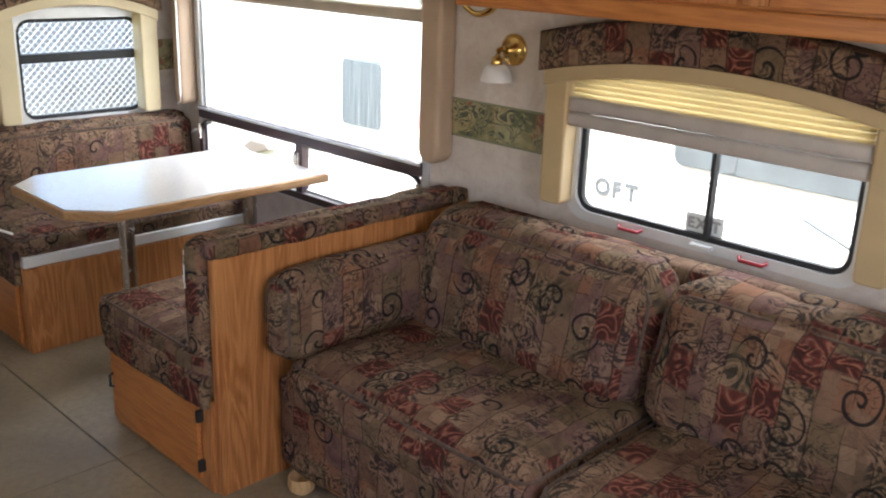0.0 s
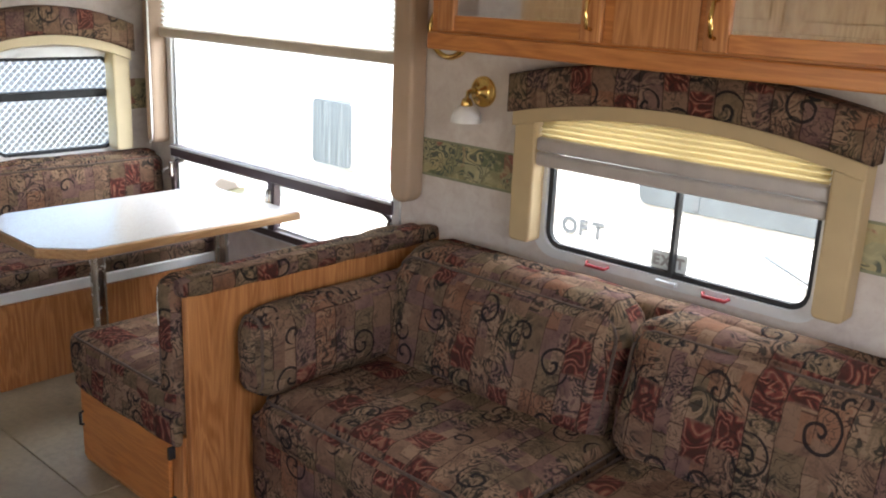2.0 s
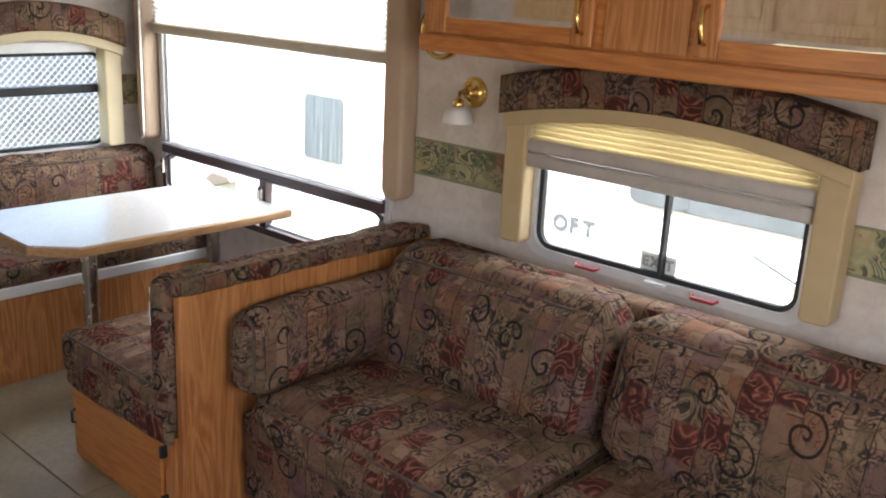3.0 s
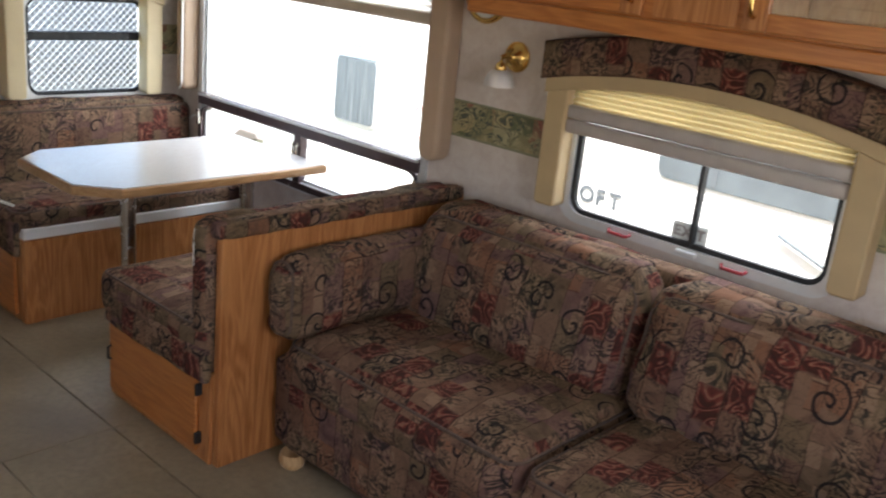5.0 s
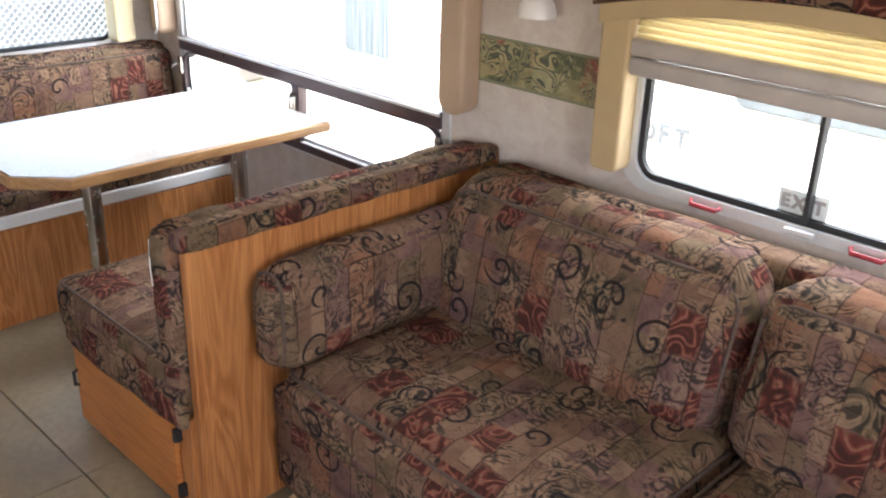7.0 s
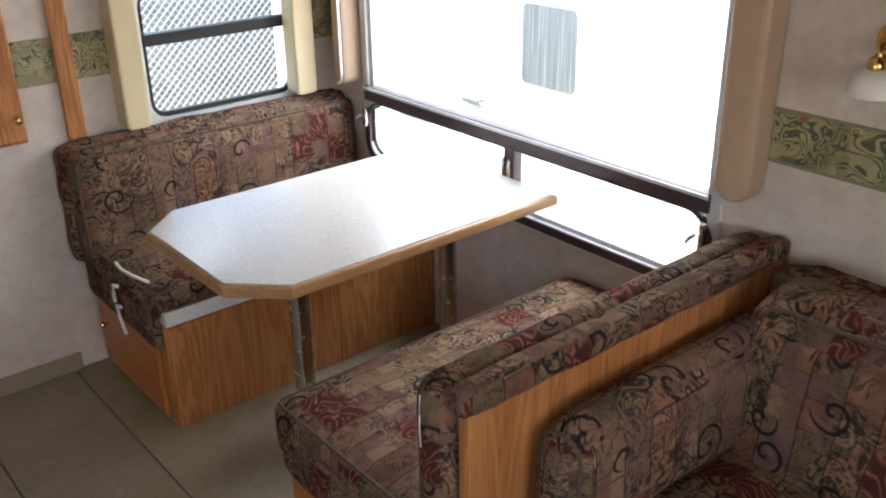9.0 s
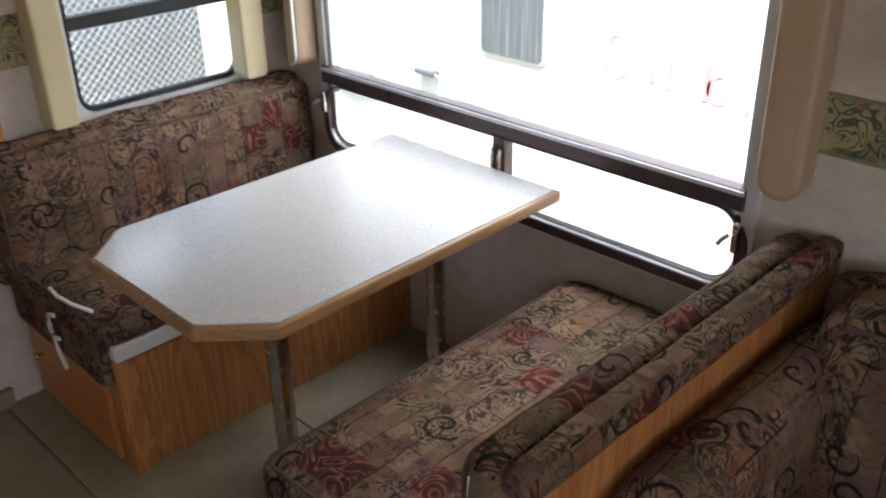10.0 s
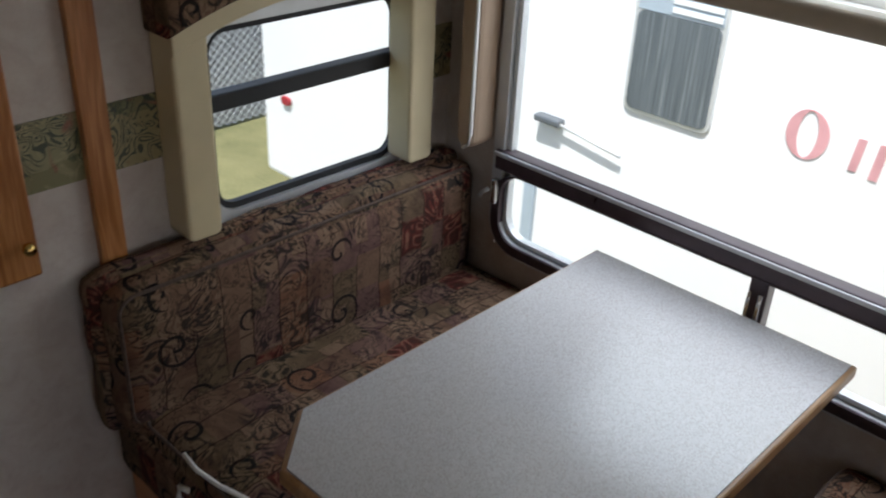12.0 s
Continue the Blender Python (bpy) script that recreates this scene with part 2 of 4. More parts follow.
def tapestry(name, seed):
    """Patchwork tapestry cloth: strips of rose, leaf and scroll panels between thin dark lines."""
    m = Mat(name, 0.95, spec=0.05)
    base = m.uv()
    shift = m.node("Mapping", Vector=base, Location=(seed, seed * 0.7, 0))
    wob = m.node("CombineXYZ", X=m.math("MULTIPLY_ADD", m.noise(shift.outputs[0], 6, 2), 0.016, -0.008), Y=m.math("MULTIPLY_ADD", m.noise(shift.outputs[0], 7.3, 2), 0.016, -0.008))
    add = m.node("VectorMath", i0=shift.outputs[0], i1=wob.outputs[0])
    v = add.outputs[0]
    xy = m.node("SeparateXYZ", Vector=v)

    def cells(width, height, salt):
        u = m.math("DIVIDE", xy.outputs[0], width)
        col = m.math("FLOOR", u)
        h1 = m.node("TexWhiteNoise", Vector=m.node("CombineXYZ", X=col, Y=salt).outputs[0])
        w = m.math("ADD", m.math("DIVIDE", xy.outputs[1], height), m.math("MULTIPLY", h1.outputs["Value"], 9.0))
        row = m.math("FLOOR", w)
        pos = m.node("CombineXYZ", X=col, Y=row, Z=salt)
        h2 = m.node("TexWhiteNoise", Vector=pos.outputs[0])
        rgb = m.node("SeparateColor", Color=h2.outputs["Color"])
        return m.math("FRACT", u), m.math("FRACT", w), rgb.outputs[0], rgb.outputs[1], rgb.outputs[2]

    tan, sand, olive, umber, plum, rust, moss = (0.225, 0.15, 0.10), (0.34, 0.245, 0.16), (0.155, 0.135, 0.075), (0.15, 0.09, 0.064), (0.155, 0.092, 0.10), (0.27, 0.128, 0.07), (0.115, 0.098, 0.058)
    fu, fv, pick, tint, third = cells(0.078, 0.105, 3.0)
    col = m.ramp(pick, [(0.0, tan), (0.2, olive), (0.34, plum), (0.5, umber), (0.6, umber), (0.72, tan), (0.84, moss), (0.94, rust)], "CONSTANT")
    gu, gv, gpick, gtint, gthird = cells(0.039, 0.07, 17.0)
    patch = m.ramp(gpick, [(0.0, sand), (0.55, rust), (0.68, olive), (0.78, sand)], "CONSTANT")
    is_rose = m.math("MULTIPLY", m.math("GREATER_THAN", pick, 0.6), m.math("LESS_THAN", pick, 0.735))
    small = m.math("MULTIPLY", m.math("GREATER_THAN", gtint, 0.82), m.math("SUBTRACT", 1.0, is_rose))
    col = m.mix(m.math("MULTIPLY", small, 0.85), col, patch)
    # washed, painterly tone inside every block
    soft = m.noise(v, 24, 5, 0.6, 0.8)
    wash = m.noise(v, 11, 4, 0.6, 1.4)
    col = m.mix(m.ramp(wash, [(0.38, 0.0), (0.62, 0.6)]), col, m.mix(0.6, col, sand))
    col = m.mix(m.ramp(wash, [(0.34, 0.55), (0.5, 0.0)]), col, (0.075, 0.052, 0.042))
    col = m.mix(m.ramp(soft, [(0.42, 0.0), (0.68, 0.35)]), col, m.mix(0.55, col, sand))
    # rose panels: curling petals on a dark red ground
    pu, pv = m.math("ABSOLUTE", m.math("SUBTRACT", fu, 0.5)), m.math("ABSOLUTE", m.math("SUBTRACT", fv, 0.5))
    inside = m.math("ADD", m.math("MAXIMUM", pu, pv), m.math("MULTIPLY_ADD", m.noise(v, 30, 2), 0.24, -0.12))
    panel = m.math("MULTIPLY", is_rose, m.ramp(inside, [(0.43, 1.0), (0.5, 0.0)]))
    swirl = m.noise(v, 8.5, 1, 0.4, 2.2)
    flame = m.math("MULTIPLY_ADD", m.math("SINE", m.math("MULTIPLY", swirl, 36.0)), 0.5, 0.5)
    petals = m.ramp(flame, [(0.0, (0.03, 0.008, 0.010)), (0.35, (0.085, 0.012, 0.014)), (0.68, (0.20, 0.036, 0.032)), (0.88, (0.27, 0.075, 0.055)), (0.975, (0.40, 0.20, 0.13))])
    petals = m.mix(m.ramp(soft, [(0.4, 0.5), (0.6, 0.0)]), petals, (0.06, 0.013, 0.014))
    col = m.mix(m.math("MULTIPLY", panel, 0.92), col, petals)
    col = m.mix(0.25, col, (0.145, 0.075, 0.055))
    # leaf sprays: pale and dark curling strokes
    stroke = m.math("SINE", m.math("MULTIPLY", m.noise(v, 11, 2, 0.45, 2.2), 34.0))
    spray = m.math("MULTIPLY", m.ramp(m.noise(v, 6.5, 1), [(0.47, 0.0), (0.53, 1.0)]), m.math("SUBTRACT", 1.0, is_rose))
    col = m.mix(m.math("MULTIPLY", m.ramp(stroke, [(0.55, 0.0), (0.8, 0.5)]), spray), col, (0.34, 0.25, 0.165))
    col = m.mix(m.math("MULTIPLY", m.ramp(m.math("MULTIPLY", stroke, -1.0), [(0.45, 0.0), (0.7, 0.8)]), spray), col, (0.024, 0.029, 0.027))
    # sprigs: thin dark veins
    fold = m.math("ABSOLUTE", m.math("SUBTRACT", m.noise(v, 15, 2, 0.5, 2.8), 0.5))
    vein = m.ramp(fold, [(0.0, 0.8), (0.016, 0.8), (0.032, 0.0)])
    col = m.mix(m.math("MULTIPLY", vein, m.math("MULTIPLY_ADD", m.math("GREATER_THAN", third, 0.45), 0.5, 0.25)), col, (0.028, 0.022, 0.022))
    # scrolls: spirals with a bold dark line
    sc = m.node("TexVoronoi", Vector=v, Scale=6.6, Randomness=0.9)
    sc.voronoi_dimensions = "2D"
    rel = m.node("VectorMath", i0=v, i1=sc.outputs["Position"])
    rel.operation = "SUBTRACT"
    xyz = m.node("SeparateXYZ", Vector=rel.outputs[0])
    ang = m.math("ARCTAN2", xyz.outputs[1], xyz.outputs[0])
    ln = m.node("VectorMath", i0=rel.outputs[0])
    ln.operation = "LENGTH"
    rad = ln.outputs["Value"]
    scc = m.node("SeparateColor", Color=sc.outputs["Color"])
    turn = m.math("SUBTRACT", m.math("MULTIPLY", m.math("GREATER_THAN", scc.outputs[1], 0.5), 2.0), 1.0)
    lean = m.math("MULTIPLY_ADD", rad, 4.0, 0.62)
    spin = m.math("SINE", m.math("ADD", m.math("MULTIPLY", ang, turn), m.math("ADD", m.math("MULTIPLY", rad, 165.0), m.math("MULTIPLY", scc.outputs[2], 6.0))))
    spiral = m.math("MULTIPLY", m.math("GREATER_THAN", spin, lean), m.math("LESS_THAN", rad, m.math("MULTIPLY_ADD", scc.outputs[2], 0.03, 0.034)))
    spiral = m.math("MULTIPLY", spiral, m.math("MULTIPLY", m.math("GREATER_THAN", scc.outputs[0], 0.42), m.math("SUBTRACT", 1.0, m.math("MULTIPLY", is_rose, 0.85))))
    col = m.mix(m.math("MULTIPLY", spiral, 0.9), col, (0.016, 0.017, 0.02))
    # thin dark strip lines
    edge = m.math("MINIMUM", fu, m.math("SUBTRACT", 1.0, fu))
    line = m.math("MULTIPLY", m.ramp(edge, [(0.012, 1.0), (0.03, 0.0)]), m.math("GREATER_THAN", tint, 0.12))
    gedge = m.math("MINIMUM", gv, m.math("SUBTRACT", 1.0, gv))
    gline = m.math("MULTIPLY", m.ramp(gedge, [(0.02, 0.8), (0.05, 0.0)]), small)
    col = m.mix(m.math("MULTIPLY", m.math("MAXIMUM", line, gline), 0.8), col, (0.03, 0.015, 0.013))
    col = m.mix(m.math("MULTIPLY", m.noise(v, 300, 2), 0.3), col, m.mix(0.5, col, (0.03, 0.024, 0.02)))
    weave = m.node("TexWave", Vector=base, Scale=260.0)
    m.color(m.mix(1.0, col, (0.85, 0.785, 0.76), "MULTIPLY")).bump(m.math("ADD", m.math("MULTIPLY", soft, 2.0), weave.outputs["Fac"]), 0.3, 0.002)
    return m.m


def wallpaper():
    m = Mat("wallpaper", 0.62)
    v = m.uv()
    n = m.noise(v, 13, 6, 0.65, 0.7)
    n2 = m.noise(v, 55, 4, 0.6)
    col = m.ramp(n, [(0.3, (0.50, 0.42, 0.37)), (0.52, (0.57, 0.50, 0.445)), (0.75, (0.62, 0.57, 0.51))])
    col = m.mix(m.ramp(n2, [(0.5, 0.0), (0.75, 0.35)]), col, (0.46, 0.36, 0.31))
    m.color(col).bump(m.math("ADD", n2, m.noise(v, 240, 2)), 0.15, 0.001)
    return m.m


def border_paper():
    m = Mat("border_paper", 0.55)
    v = m.uv()
    n = m.node("TexVoronoi", Vector=m.node("Mapping", Vector=v, Scale=(0.8, 1, 1)).outputs[0], Scale=15.0, Randomness=0.7)
    n.voronoi_dimensions = "2D"
    n.distance = "CHEBYCHEV"
    s = m.node("SeparateColor", Color=n.outputs["Color"])
    col = m.ramp(s.outputs[0], [(0.0, (0.22, 0.20, 0.10)), (0.3, (0.34, 0.28, 0.14)), (0.5, (0.12, 0.125, 0.06)), (0.66, (0.24, 0.12, 0.07)), (0.78, (0.30, 0.27, 0.15))], "CONSTANT")
    blot = m.noise(v, 20, 4, 0.55, 1.5)
    col = m.mix(m.ramp(blot, [(0.5, 0.0), (0.62, 0.6)]), col, (0.42, 0.36, 0.20))
    red = m.ramp(m.noise(v, 9, 2, 0.5, 0.8), [(0.6, 0.0), (0.64, 0.85)])
    petal = m.math("SINE", m.math("MULTIPLY", m.noise(v, 12, 1, 0.4, 1.8), 60.0))
    col = m.mix(red, col, m.ramp(petal, [(0.2, (0.22, 0.05, 0.04)), (0.8, (0.42, 0.17, 0.12))]))
    leaf = m.math("MULTIPLY", m.ramp(petal, [(0.3, 0.0), (0.6, 0.9)]), m.ramp(m.noise(v, 7, 1, 0.5), [(0.44, 0.0), (0.5, 1.0)]))
    col = m.mix(m.math("MULTIPLY", leaf, m.math("SUBTRACT", 1.0, red)), col, (0.045, 0.06, 0.045))
    m.color(col)
    return m.m


def vinyl_floor():
    m = Mat("vinyl_floor", 0.45)
    v = m.uv()
    a = m.noise(v, 3.2, 5, 0.6, 0.8)
    b = m.noise(v, 38, 5, 0.65)
    info = m.node("ObjectInfo")
    col = m.ramp(a, [(0.28, (0.205, 0.165, 0.105)), (0.5, (0.275, 0.228, 0.15)), (0.72, (0.335, 0.282, 0.19))])
    col = m.mix(m.ramp(b, [(0.42, 0.0), (0.7, 0.5)]), col, (0.16, 0.13, 0.09))
    col = m.mix(m.math("MULTIPLY", info.outputs["Random"], 0.25), col, (0.2, 0.16, 0.11))
    m.color(col).rough(m.math("MULTIPLY_ADD", a, 0.25, 0.33)).bump(b, 0.15, 0.001)
    return m.m


def laminate():
    m = Mat("table_laminate", 0.27)
    v = m.uv()
    sp = m.node("TexVoronoi", Vector=v, Scale=320.0)
    s = m.node("SeparateColor", Color=sp.outputs["Color"])
    col = m.ramp(s.outputs[0], [(0.0, (0.44, 0.41, 0.39)), (0.2, (0.50, 0.485, 0.47)), (0.75, (0.545, 0.53, 0.515)), (0.93, (0.45, 0.41, 0.38))], "CONSTANT")
    col = m.mix(m.math("MULTIPLY", m.noise(v, 5, 4), 0.25), col, (0.46, 0.445, 0.43))
    m.color(col).rough(m.math("MULTIPLY_ADD", m.noise(v, 9, 4), 0.08, 0.19))
    return m.m


def glass_mat(name, tint=(0.97, 0.99, 0.98)):
    m = bpy.data.materials.new(name)
    m.use_nodes = True
    t = m.node_tree
    t.nodes.remove(t.nodes["Principled BSDF"])
    tr = t.nodes.new("ShaderNodeBsdfTransparent")
    tr.inputs[0].default_value = (*tint, 1)
    gl = t.nodes.new("ShaderNodeBsdfGlossy")
    gl.inputs["Roughness"].default_value = 0.02
    lw = t.nodes.new("ShaderNodeLayerWeight")
    lw.inputs[0].default_value = 0.5
    fr = t.nodes.new("ShaderNodeMath")
    fr.operation = "POWER"
    t.links.new(lw.outputs["Facing"], fr.inputs[0])
    fr.inputs[1].default_value = 5.0
    mx = t.nodes.new("ShaderNodeMixShader")
    t.links.new(fr.outputs[0], mx.inputs[0])
    t.links.new(tr.outputs[0], mx.inputs[1])
    t.links.new(gl.outputs[0], mx.inputs[2])
    t.links.new(mx.outputs[0], t.nodes["Material Output"].inputs[0])
    return m


def shade_cloth(name, color, through_amount):
    m = Mat(name, 0.85, color=color)
    v = m.uv()
    m.color(m.mix(m.noise(v, 60, 3), tuple(c * 0.85 for c in color), color))
    tl = m.node("BsdfTranslucent", Color=color)
    mx = m.node("MixShader", Fac=through_amount)
    m.t.links.new(m.b.outputs[0], mx.inputs[1])
    m.t.links.new(tl.outputs[0], mx.inputs[2])
    m.t.links.new(mx.outputs[0], m.t.nodes["Material Output"].inputs[0])
    return m.m


OAK_V = wood("oak_upright", (0.33, 0.115, 0.032), (0.62, 0.29, 0.105), 2)
OAK_X = wood("oak_lengthwise", (0.37, 0.125, 0.032), (0.56, 0.225, 0.06), 0)
OAK_Y = wood("oak_crosswise", (0.32, 0.125, 0.04), (0.50, 0.23, 0.082), 1)
PALE_OAK = wood("pale_oak", (0.48, 0.30, 0.14), (0.68, 0.47, 0.25), 2)
EDGE_WOOD = wood("table_edge_wood", (0.30, 0.155, 0.06), (0.46, 0.27, 0.12), 1, 0.4)
CLOTH_A = tapestry("tapestry", 0.0)
CLOTH_B = tapestry("tapestry_b", 3.37)
CLOTH_C = tapestry("tapestry_c", 7.91)
PAPER = wallpaper()
BORDER = border_paper()
VINYL = vinyl_floor()
LAMINATE = laminate()
TAN = plain("tan_padded_vinyl", (0.42, 0.30, 0.205), 0.5, 0, 0.06, 8, 0.2)
CREAM = plain("cream_painted_board", (0.60, 0.50, 0.31), 0.5, 0, 0.05, 8, 0.15)
TAN_YELLOW = plain("straw_tan_padded_vinyl", (0.44, 0.325, 0.175), 0.5, 0, 0.06, 8, 0.2)
WHITE = plain("white_plastic", (0.72, 0.72, 0.70), 0.4, 0, 0.04, 9, 0.05)
ALU = plain("window_aluminium", (0.62, 0.63, 0.63), 0.35, 0.35, 0.05, 20, 0.05)
BRONZE = plain("dark_bronze_aluminium", (0.075, 0.052, 0.058), 0.3, 0.3, 0.15, 20, 0.05)
RUBBER = plain("black_rubber", (0.012, 0.012, 0.013), 0.6, 0, 0.2, 30, 0.1)
CHROME = plain("brushed_chrome", (0.55, 0.54, 0.52), 0.25, 1.0, 0.08, 30, 0.05)
BRASS = plain("polished_brass", (0.72, 0.49, 0.16), 0.16, 1.0, 0.08, 30, 0.02)
MIRROR = plain("mirror_glass", (0.93, 0.93, 0.91), 0.03, 1.0, 0.02, 5, 0)
CEIL = plain("ceiling_vinyl", (0.70, 0.68, 0.63), 0.6, 0, 0.04, 6, 0.2)
RED = plain("red_latch_plastic", (0.30, 0.022, 0.03), 0.35, 0, 0.1, 20, 0.05)
FROST = plain("frosted_white_glass", (0.66, 0.63, 0.60), 0.3, 0, 0.03, 10, 0)
# White for the built glare lines on the benches and the post's edge line.
WHITE_LINE = plain("glossy_white_line", (0.86, 0.85, 0.80), 0.3, 0, 0.03, 30, 0)
GLASS = glass_mat("window_glass")
SHADE = shade_cloth("white_pleated_cloth", (0.8, 0.79, 0.75), 0.55)
GOLD_SHADE = shade_cloth("straw_pleated_cloth", (0.60, 0.49, 0.26), 0.45)

# ---- structure ----
Y_BACK, X_RIGHT, Z_CEIL, X_END = -3.05, 5.4, 2.12, 0.0
WIN_BIG = (0.205, 0.565, 1.75, 1.93)
WIN_SOFA = (2.425, 0.825, 3.325, 1.34)
WIN_END = (-0.795, 0.80, -0.165, 1.293)

floor = tagged(link("floor", box((X_END - 0.06, Y_BACK - 0.06, -0.06), (X_RIGHT + 0.06, 0.07, -0.012)), plain("seam_grout", (0.07, 0.055, 0.04), 0.8)), "worn beige mottled vinyl floor laid in wide strips", "floor", kind="structure")
wall_windows = tagged(link("wall_north", wall_with_holes(X_END - 0.06, X_RIGHT + 0.06, -0.06, Z_CEIL, [WIN_BIG, WIN_SOFA], 0.0, 0.06, "y"), PAPER), "pinkish beige mottled wallpaper wall with two windows", "wall", kind="structure")
wall_end = tagged(link("wall_west", wall_with_holes(Y_BACK, 0.0, -0.06, Z_CEIL, [WIN_END], X_END - 0.06, X_END, "x"), PAPER), "beige mottled wallpaper end wall with one window", "wall", kind="structure")
wall_kitchen = tagged(link("wall_south", wall_with_holes(X_END - 0.06, X_RIGHT + 0.06, -0.06, Z_CEIL, [(2.1, 0.95, 3.9, 1.42)], Y_BACK - 0.06, Y_BACK, "y"), PAPER), "beige wallpaper wall behind the aisle", "wall", kind="structure")
# Unseen wall; its opening is added only to admit the east fill lamp.
wall_far = tagged(link("wall_east", wall_with_holes(Y_BACK, 0.0, -0.06, Z_CEIL, [(-2.45, 1.25, -1.05, 1.91)], X_RIGHT, X_RIGHT + 0.06, "x"), PAPER), "beige wallpaper end wall with an opening added for fill light", "wall", kind="structure")
ceiling = tagged(link("ceiling", box((X_END - 0.06, Y_BACK - 0.06, Z_CEIL), (X_RIGHT + 0.06, 0.06, Z_CEIL + 0.05)), CEIL), "off-white vinyl ceiling", "ceiling", kind="structure")

chassis = tagged(link("chassis_skirt", box((X_END - 0.05, Y_BACK - 0.05, -0.9), (X_RIGHT + 0.05, 0.05, -0.062)), TAN), "closed tan chassis skirt under the floor", "chassis", kind="structure")

# wallpaper border bands
for x0, x1 in ((1.77, 2.345), (3.40, 4.6)):
    part("border_strip", box((x0, -0.0035, 0.988), (x1, 0.0, 1.112)), BORDER, wall_windows, "green and tan floral wallpaper border")
    part("border_edge", box((x0, -0.005, 0.982), (x1, 0.0, 0.990)), plain("border_edge_green", (0.2, 0.2, 0.12), 0.5), wall_windows)
    part("border_edge", box((x0, -0.005, 1.110), (x1, 0.0, 1.117)), plain("border_edge_green", (0.2, 0.2, 0.12), 0.5), wall_windows)
part("border_strip", box((X_END, -2.2, 1.008), (X_END + 0.0035, -0.875, 1.152)), BORDER, wall_end, "green and red floral wallpaper border")
part("border_strip", box((X_END, -0.135, 1.008), (X_END + 0.0035, 0.0, 1.152)), BORDER, wall_end, "dark floral wallpaper border")

trim = tagged(link("trim", box((X_END, -1.054, 0.80), (X_END + 0.022, -0.996, 2.1), 0.004), OAK_V), "narrow upright oak trim on the end wall", "trim", kind="structure")
skirt = tagged(link("baseboard", box((X_END, -3.0, 0.0), (X_END + 0.02, -1.15, 0.06), 0.003), plain("beige_baseboard", (0.28, 0.23, 0.16), 0.5)), "low beige vinyl baseboard", "baseboard", kind="structure")


# ---- windows ----
def slide_window(name, u0, v0, u1, v1, axis, at, sign, label, r=0.06):
    """A framed window; `at` is the wall's inner face, `sign` points into the room."""
    w = thing(name, label, "window", "structure")
    o, i = round_rect(u0 - 0.045, v0 - 0.03, u1 + 0.045, v1 + 0.045, r + 0.03), round_rect(u0, v0, u1, v1, r)
    part("window_frame", ring_frame(o, i, at - sign * 0.028, at + sign * 0.014, axis), ALU, w, "pale aluminium frame with rounded corners")
    g = round_rect(u0 + 0.016, v0 + 0.016, u1 - 0.016, v1 - 0.016, max(0.01, r - 0.016))
    part("gasket", ring_frame(i, g, at - sign * 0.016, at + sign * 0.002, axis), RUBBER, w, "black rubber gasket")
    return w


w1 = thing("window_1", "large dinette window with dark bronze cross rail", "window", "structure")
o, i = round_rect(0.19, 0.55, 1.765, 1.945, 0.10), round_rect(0.225, 0.59, 1.73, 1.905, 0.075)
part("window_frame", ring_frame(o, i, -0.012, 0.03, "y"), ALU, w1, "pale metal frame with rounded corners")
part("lower_frame", ring_frame(round_rect(0.2, 0.56, 1.755, 0.80, 0.09), round_rect(0.228, 0.588, 1.728, 0.796, 0.065), -0.018, 0.024, "y"), BRONZE, w1, "dark frame of the lower vents")
part("gasket", ring_frame(round_rect(0.226, 0.591, 1.729, 1.904, 0.075), round_rect(0.24, 0.604, 1.715, 1.89, 0.065), 0.002, 0.026, "y"), ALU, w1)
part("rail", box((0.205, -0.022, 0.802), (1.735, 0.02, 0.857), 0.004), BRONZE, w1, "dark bronze cross rail")
part("rail_cap", box((0.205, -0.028, 0.842), (1.735, -0.0215, 0.854), 0.002), ALU, w1, "thin bright lip along the rail")
part("mullion", box((0.966, -0.02, 0.59), (1.010, 0.02, 0.803), 0.003), BRONZE, w1, "short dark bronze post")
for x in (0.976, 1.001):
    part("latch", tube([(x, -0.028, 0.77), (x, -0.034, 0.75), (x, -0.034, 0.715), (x, -0.028, 0.70)], 0.005, 8), CHROME, w1, "small bright metal latch")
for x in (0.215, 1.728):
    part("side_latch", box((x - 0.008, -0.034, 0.70), (x + 0.008, -0.014, 0.775), 0.004), CHROME, w1, "small bright metal side latch")
    part("latch_lever", tube([(x - 0.012, -0.036, 0.745), (x - 0.022, -0.05, 0.735), (x - 0.03, -0.052, 0.722)], 0.006, 8), ALU, w1)
part("pane", box((0.232, 0.006, 0.83), (1.722, 0.010, 1.90)), GLASS, w1).visible_shadow = False
part("pane", box((0.232, 0.008, 0.598), (0.975, 0.012, 0.79)), GLASS, w1).visible_shadow = False
part("pane", box((1.003, 0.008, 0.598), (1.722, 0.012, 0.79)), GLASS, w1).visible_shadow = False

